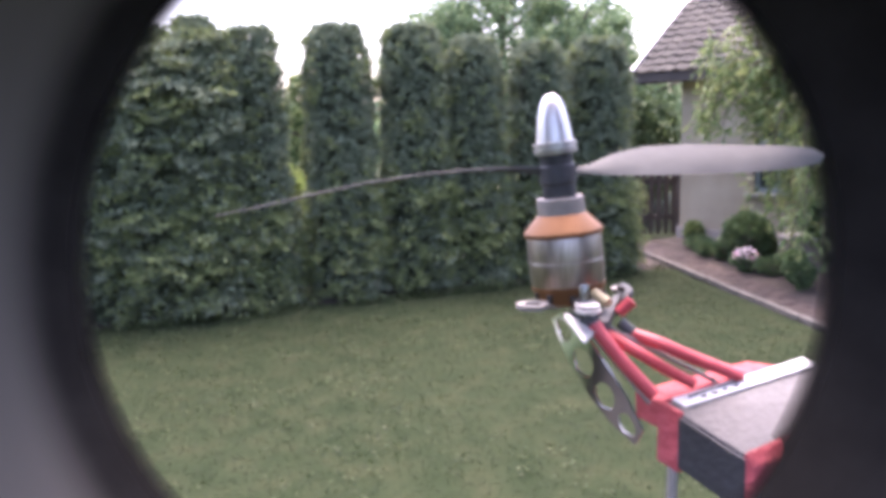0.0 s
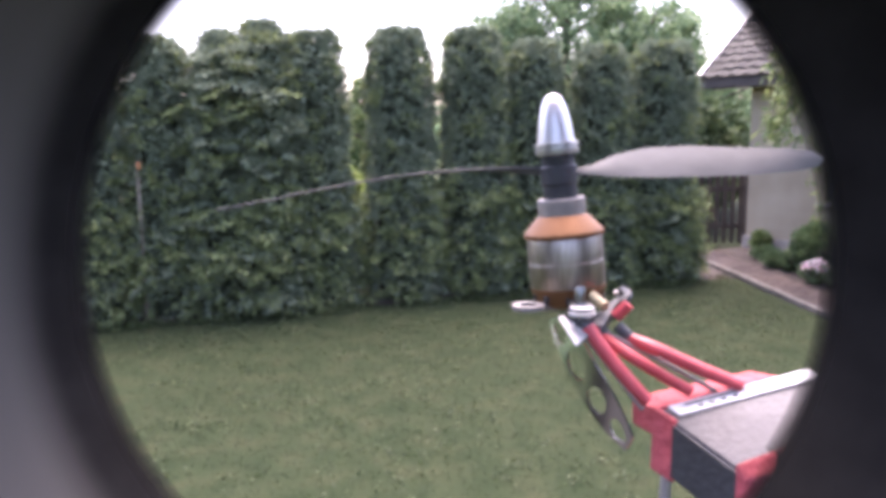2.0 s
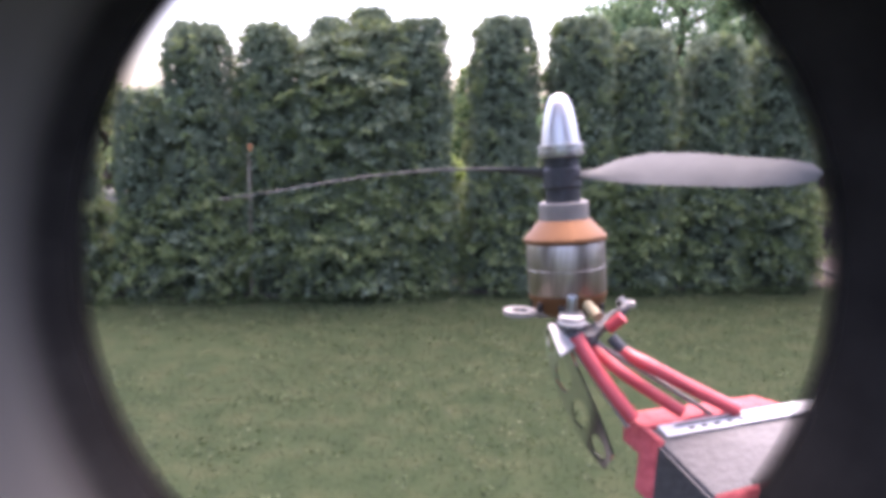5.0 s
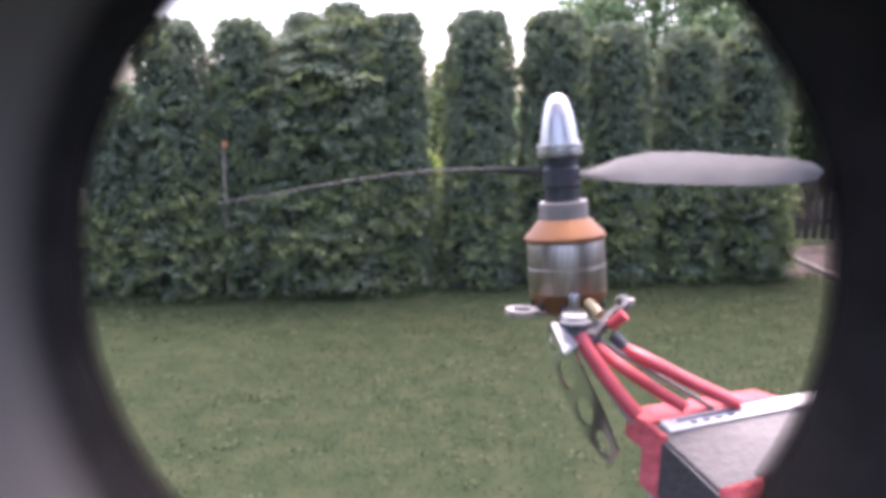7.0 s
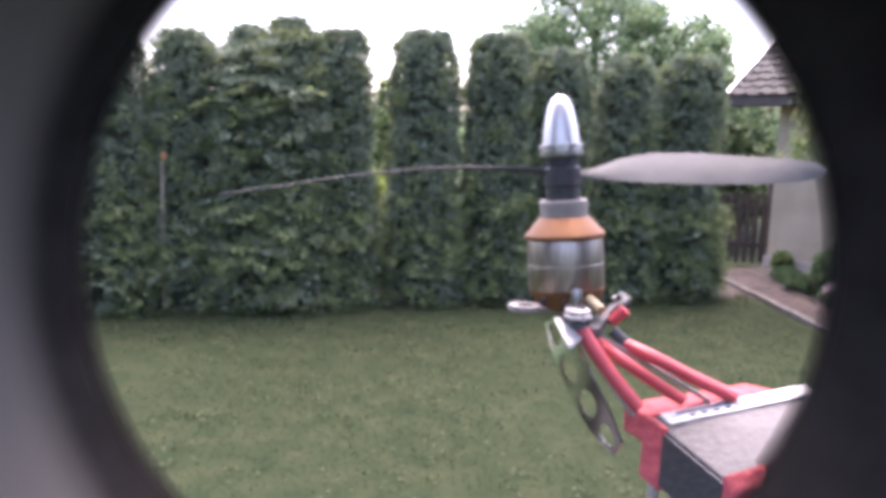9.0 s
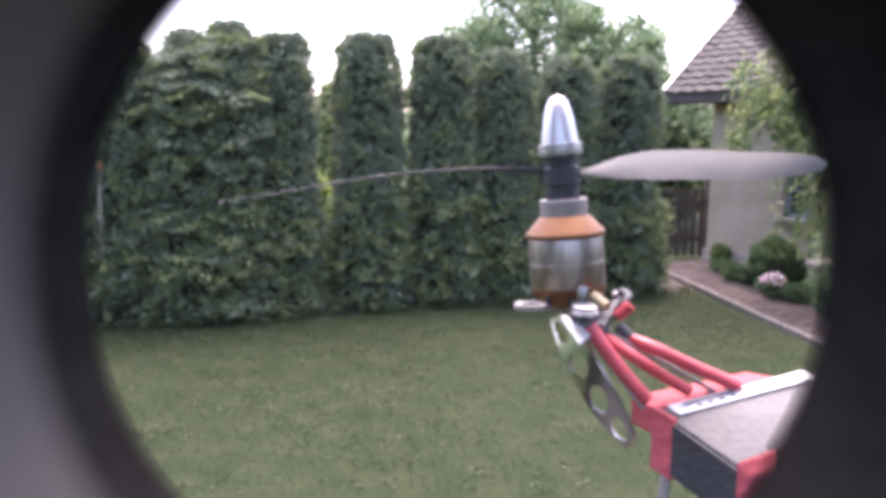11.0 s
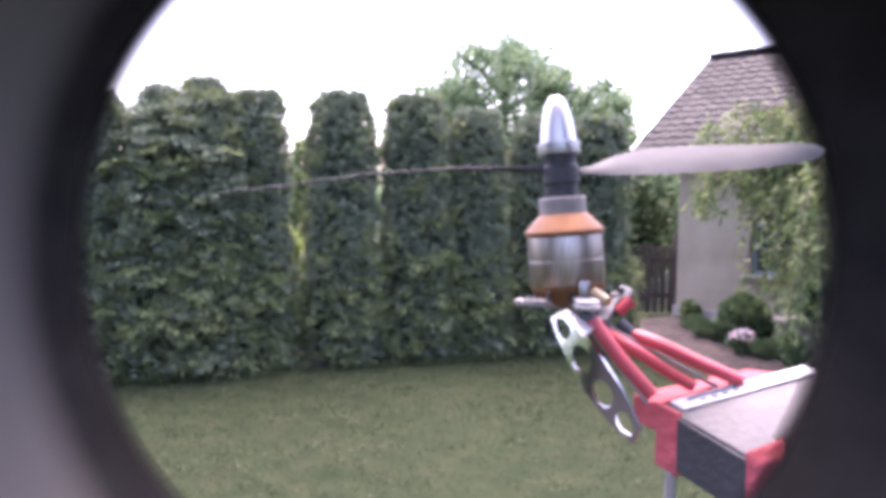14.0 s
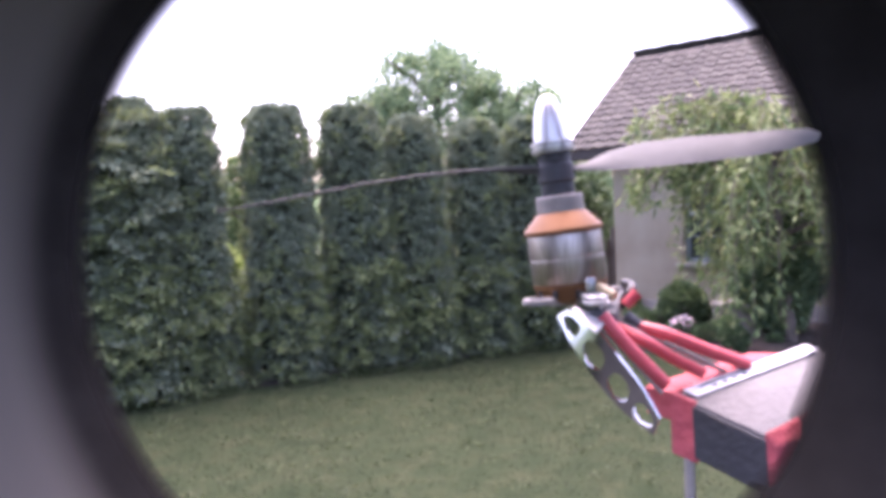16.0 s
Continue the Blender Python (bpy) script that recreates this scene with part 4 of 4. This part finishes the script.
def arm():
    a = empty("arm", (0, 0, 0), "aluminium motor arm with mounts and wiring", "")
    a.parent = drone
    # slotted lugs of the motor mount
    for x, y, z, w in ((36.5, -23.8, -325.0, 28), (82.8, -20.4, -345.0, 16)):
        bm = lathe([(w * 0.55 * S, -4 * S), (w * S, -4 * S), (w * S, 4 * S), (w * 0.55 * S, 4 * S), (w * 0.55 * S, -4 * S)], 24)
        bmesh.ops.transform(bm, matrix=Matrix.Translation(raw(x, y, z)) @ pose(0, 0, 0, -84), verts=bm.verts)
        part("mount_lug", bm, ALU, a, "pale slotted mounting lug", True)
    part("mount_bar", tube([raw(43.4, -25.1, -330.0), raw(72.7, -24.8, -340.0)], 6 * S, 8), ALU, a)
    bm = lathe([(0, 40 * S), (7 * S, 40 * S), (9 * S, 36 * S), (9 * S, 14 * S), (19 * S, 13 * S), (20 * S, 5 * S), (16 * S, 4 * S), (16 * S, 1 * S), (25 * S, 0), (25 * S, -8 * S), (0, -8 * S)], 20, Matrix.Translation(raw(58.2, -25.0, -318.0)) @ pose(0, 0, 0, -82))
    part("bolt", bm, STEEL, a, "", True)
    solid("bracket", [raw(48.4, -26.9, -318.0), raw(67.2, -26.8, -326.0), raw(61.7, -32.1, -311.0), raw(54.0, -37.3, -305.0), raw(48.9, -28.6, -318.0), raw(67.2, -28.8, -326.0), raw(61.0, -35.1, -310.0), raw(53.8, -39.5, -304.0)], SATIN, a, "pale cast bracket")
    for k, lift in ((21, 0.0), (19, 0.0021)):
        bm = lathe([(0, 3 * S), (k * S, 3 * S), (k * S + 0.0003, 1.5 * S), (k * S, -3 * S), (0, -3 * S)], 28, Matrix.Translation(raw(58.1, -25.7, -312.0) + Vector((0, lift, -lift * 0.2))) @ pose(0, 0, 0, -82))
        part("washer", bm, SATIN, a, "pale ring washer", True)
    solid("bracket", [raw(59.6, -30.3, -315.0), raw(75.8, -22.4, -335.0), raw(79.9, -20.2, -333.0), raw(66.7, -31.0, -312.0), raw(59.6, -34.2, -315.0), raw(75.8, -26.5, -335.0), raw(79.9, -24.8, -333.0), raw(66.7, -34.8, -312.0)], GREYBOX, a, bevel=0.0006)
    part("capacitor", tube([raw(64.5, -19.3, -325.0), raw(69.0, -23.7, -318.0)], 9 * S, 12), YELLOWISH, a, "yellowed resin bead")
    part("cable_loop", tube(bend([raw(73.5, -28.8, -325.0), raw(76.8, -23.5, -322.0), raw(80.5, -19.8, -325.0), raw(79.7, -18.1, -332.0)], 5), 8 * S, 10), BLACK, a)
    part("red_sleeve", tube([raw(73.4, -28.1, -318.0), raw(78.8, -22.8, -316.0)], 10 * S, 10), RED, a)
    # polished side plate with oval lightening holes, seen along its length
    left = bend([raw(46.5, -30.9, -332.0), raw(49.5, -44.8, -322.0), raw(55.9, -60.0, -313.0), raw(63.8, -72.5, -305.0), raw(72.0, -80.9, -298.0)], 28)
    right = bend([raw(50.2, -27.3, -326.0), raw(56.5, -35.5, -314.0), raw(63.1, -48.7, -306.0), raw(69.2, -60.7, -300.0), raw(74.7, -74.5, -296.0)], 28)
    bm = bmesh.new()
    nv = 20
    grid = [[bm.verts.new(p.lerp(q, k / nv)) for k in range(nv + 1)] for p, q in zip(left, right)]
    for i in range(len(grid) - 1):
        for k in range(nv):
            u, w = (i + 0.5) % 28 / 28 - 0.5, (k + 0.5) / nv - 0.42
            if (u / 0.36) ** 2 + (w / 0.3) ** 2 < 1:
                continue
            bm.faces.new((grid[i][k], grid[i][k + 1], grid[i + 1][k + 1], grid[i + 1][k]))
    got = bmesh.ops.extrude_face_region(bm, geom=list(bm.faces))
    bmesh.ops.translate(bm, vec=(0.0008, 0.0003, -0.0005), verts=[e for e in got["geom"] if isinstance(e, bmesh.types.BMVert)])
    bmesh.ops.delete(bm, geom=[v for v in bm.verts if not v.link_faces], context="VERTS")
    bmesh.ops.recalc_face_normals(bm, faces=bm.faces)
    part("side_plate", bm, POLISHED, a, "polished aluminium plate with oval lightening holes")
    part("top_rail", tube([raw(59.2, -35.9, -313.0), raw(81.4, -65.7, -306.0)], 4 * S, 8), ALU, a)
    part("top_rail", tube([raw(72.4, -36.4, -318.0), raw(114.6, -60.0, -313.0)], 4 * S, 8), ALU, a)
    part("leg", tube([raw(92.9, -77.9, -308.0), raw(90.9, -91.6, -306.0), raw(88.4, -114.4, -304.0)], 9 * S, 10), ALU, a, "grey landing leg")
    for pts, r in ((((60.0, -31.4, -312.0), (64.9, -39.1, -310.0), (72.5, -49.5, -308.0), (83.3, -62.4, -306.0)), 13), (((68.0, -36.9, -318.0), (77.7, -43.9, -310.0), (90.0, -51.9, -311.0), (102.8, -59.4, -310.0)), 11),
                   (((77.8, -37.4, -322.0), (88.4, -41.3, -314.0), (104.6, -49.0, -312.0), (124.2, -57.5, -310.0)), 12)):
        part("wire", tube(bend([raw(*p) for p in pts], 6), r * 0.000235, 12), RED, a, "thick red insulated wire", True)
    for x, y, z in ((60.4, -32.1, -314.0), (78.3, -35.9, -322.0), (69.4, -36.2, -320.0)):
        part("connector", tube([raw(x - 3.4, y + 3.4, z), raw(x + 1.5, y - 1.5, z + 2)], 10 * S, 12), GREYBOX, a, "dark connector sleeve")


arm()


def speed_controller():
    b = empty("speed_controller", (0, 0, 0), "dark speed controller box wrapped in red tape", "")
    b.parent = drone
    far_l, far_r, near_r, near_l = raw(89.6, -67.4, -312.0), raw(154.0, -51.6, -312.0), raw(168.5, -64.6, -278.0), raw(110.0, -82.0, -278.0)
    down = Vector((-0.002, -0.023, 0.002))
    solid("case", [far_l, far_r, near_r, near_l] + [c + down for c in (far_l, far_r, near_r, near_l)], GREYBOX, b, "dark grey plastic case")

    c = [far_l.lerp(near_l, 0.22) + down * 0.06, near_l + down * 0.06, near_l + down * 0.97, far_l.lerp(near_l, 0.22) + down * 0.97]
    e = Vector((-0.0011, 0, 0.0003))
    solid("side_panel", [q + e for q in c] + [q + e * 0.1 for q in c], BLACK, b, "black side panel", 0.0003)

    def on_top(u, v, lift=0.0007):
        return far_l.lerp(far_r, u).lerp(near_l.lerp(near_r, u), v) + Vector((0, lift, lift * 0.5))

    def strip(name, u0, u1, v0, v1, mat, lift, label, thick=0.0006):
        c = [on_top(u0, v0, lift), on_top(u1, v0, lift), on_top(u1, v1, lift), on_top(u0, v1, lift)]
        solid(name, c + [q - Vector((0, thick, 0)) for q in c], mat, b, label, 0.0002)

    strip("label_strip", 0.05, 0.98, 0.015, 0.185, WHITE, 0.0012, "white printed label strip")
    for k in range(7):
        strip("printed_bar", 0.2 + k * 0.075, 0.235 + k * 0.075, 0.11, 0.145, GREYBOX, 0.0015, "", 0.0002)
    strip("printed_bar", 0.14, 0.7, 0.05, 0.075, GREYBOX, 0.0015, "", 0.0002)
    # red tape round both ends
    c = [on_top(-0.03, -0.32, -0.001), on_top(0.75, -0.3, -0.002), on_top(0.8, 0.01, 0.001), on_top(-0.03, 0.01, 0.001)]
    solid("tape_wrap", c + [q + Vector((0, -0.012, 0.0)) for q in c], TAPE, b, "wrinkled red tape")
    c = [far_l + Vector((-0.0025, 0.001, 0)), far_l.lerp(near_l, 0.24) + Vector((-0.0015, 0.001, 0))]
    e = Vector((0.003, 0, 0))
    solid("tape_wrap", [c[0], c[0] + e, c[1] + e, c[1]] + [q + down * 1.1 for q in (c[0], c[0] + e, c[1] + e, c[1])], TAPE, b, "wrinkled red tape")
    c = [on_top(-0.01, 0.97, 0.0012), on_top(1.0, 0.86, 0.0012), on_top(1.0, 1.12, -0.002), on_top(-0.01, 1.1, -0.002)]
    solid("tape_wrap", c + [q + Vector((-0.002, -0.02, 0.002)) for q in c], TAPE, b, "wrinkled red tape")


speed_controller()


def hood_material():
    """Black foam, light painted grey towards its outside, its inner lip faded like blur."""
    m = surface("black_foam", [(0.3, (0.011, 0.0102, 0.0095)), (0.7, (0.019, 0.0178, 0.0165))], 30, 1.0, spec=0.04)
    nt = m.node_tree
    n, l = nt.nodes, nt.links
    b = n["Principled BSDF"]
    co = n.new("ShaderNodeTexCoord")
    ln = n.new("ShaderNodeVectorMath")
    ln.operation = "LENGTH"
    mul = n.new("ShaderNodeVectorMath")
    mul.operation = "MULTIPLY"
    mul.inputs[1].default_value = (1, 1, 0)
    l.new(co.outputs["Object"], mul.inputs[0])
    l.new(mul.outputs[0], ln.inputs[0])

    # the painted grey light reaches further in on one side
    apart = n.new("ShaderNodeSeparateXYZ")
    l.new(co.outputs["Object"], apart.inputs[0])
    worn = n.new("ShaderNodeMath")
    worn.operation = "MULTIPLY_ADD"
    worn.inputs[1].default_value = -0.045
    l.new(apart.outputs[0], worn.inputs[0])
    l.new(ln.outputs["Value"], worn.inputs[2])

    def between(r0, r1, radius):
        mp = n.new("ShaderNodeMapRange")
        mp.interpolation_type = "SMOOTHSTEP"
        mp.inputs[1].default_value, mp.inputs[2].default_value = r0, r1
        l.new(radius, mp.inputs[0])
        return mp.outputs[0]

    l.new(between(0.1375, 0.1449, ln.outputs["Value"]), b.inputs["Alpha"])
    mix = n.new("ShaderNodeMix")
    mix.data_type = "RGBA"
    l.new(between(0.1535, 0.1640, worn.outputs[0]), mix.inputs[0])
    l.new(b.inputs["Base Color"].links[0].from_socket, mix.inputs[6])
    mix.inputs[7].default_value = (0.092, 0.085, 0.074, 1)
    l.new(mix.outputs[2], b.inputs["Base Color"])
    return m


def lens_hood():
    h = empty("lens_hood", tuple(raw(3.9, 0.2, 0.0)), "round black foam hood round the camera's view", "")
    h.parent = drone
    outline = []
    for u, out in ((0.489, 0.0), (0.531, 0.0), (0.592, 0.0), (0.669, 0.0), (0.769, 0.0), (1.0, 0.0), (1.3, 0.0), (1.3, 0.004), (1.0, 0.004), (0.669, 0.004), (0.492, 0.003)):
        deep = SPAN / (1 + u * u)
        outline.append((u * deep + out, -deep - out))
    part("foam_lip", lathe(outline, 128), hood_material(), h, "soft black foam ring, light painted grey on its outside", True)


lens_hood()
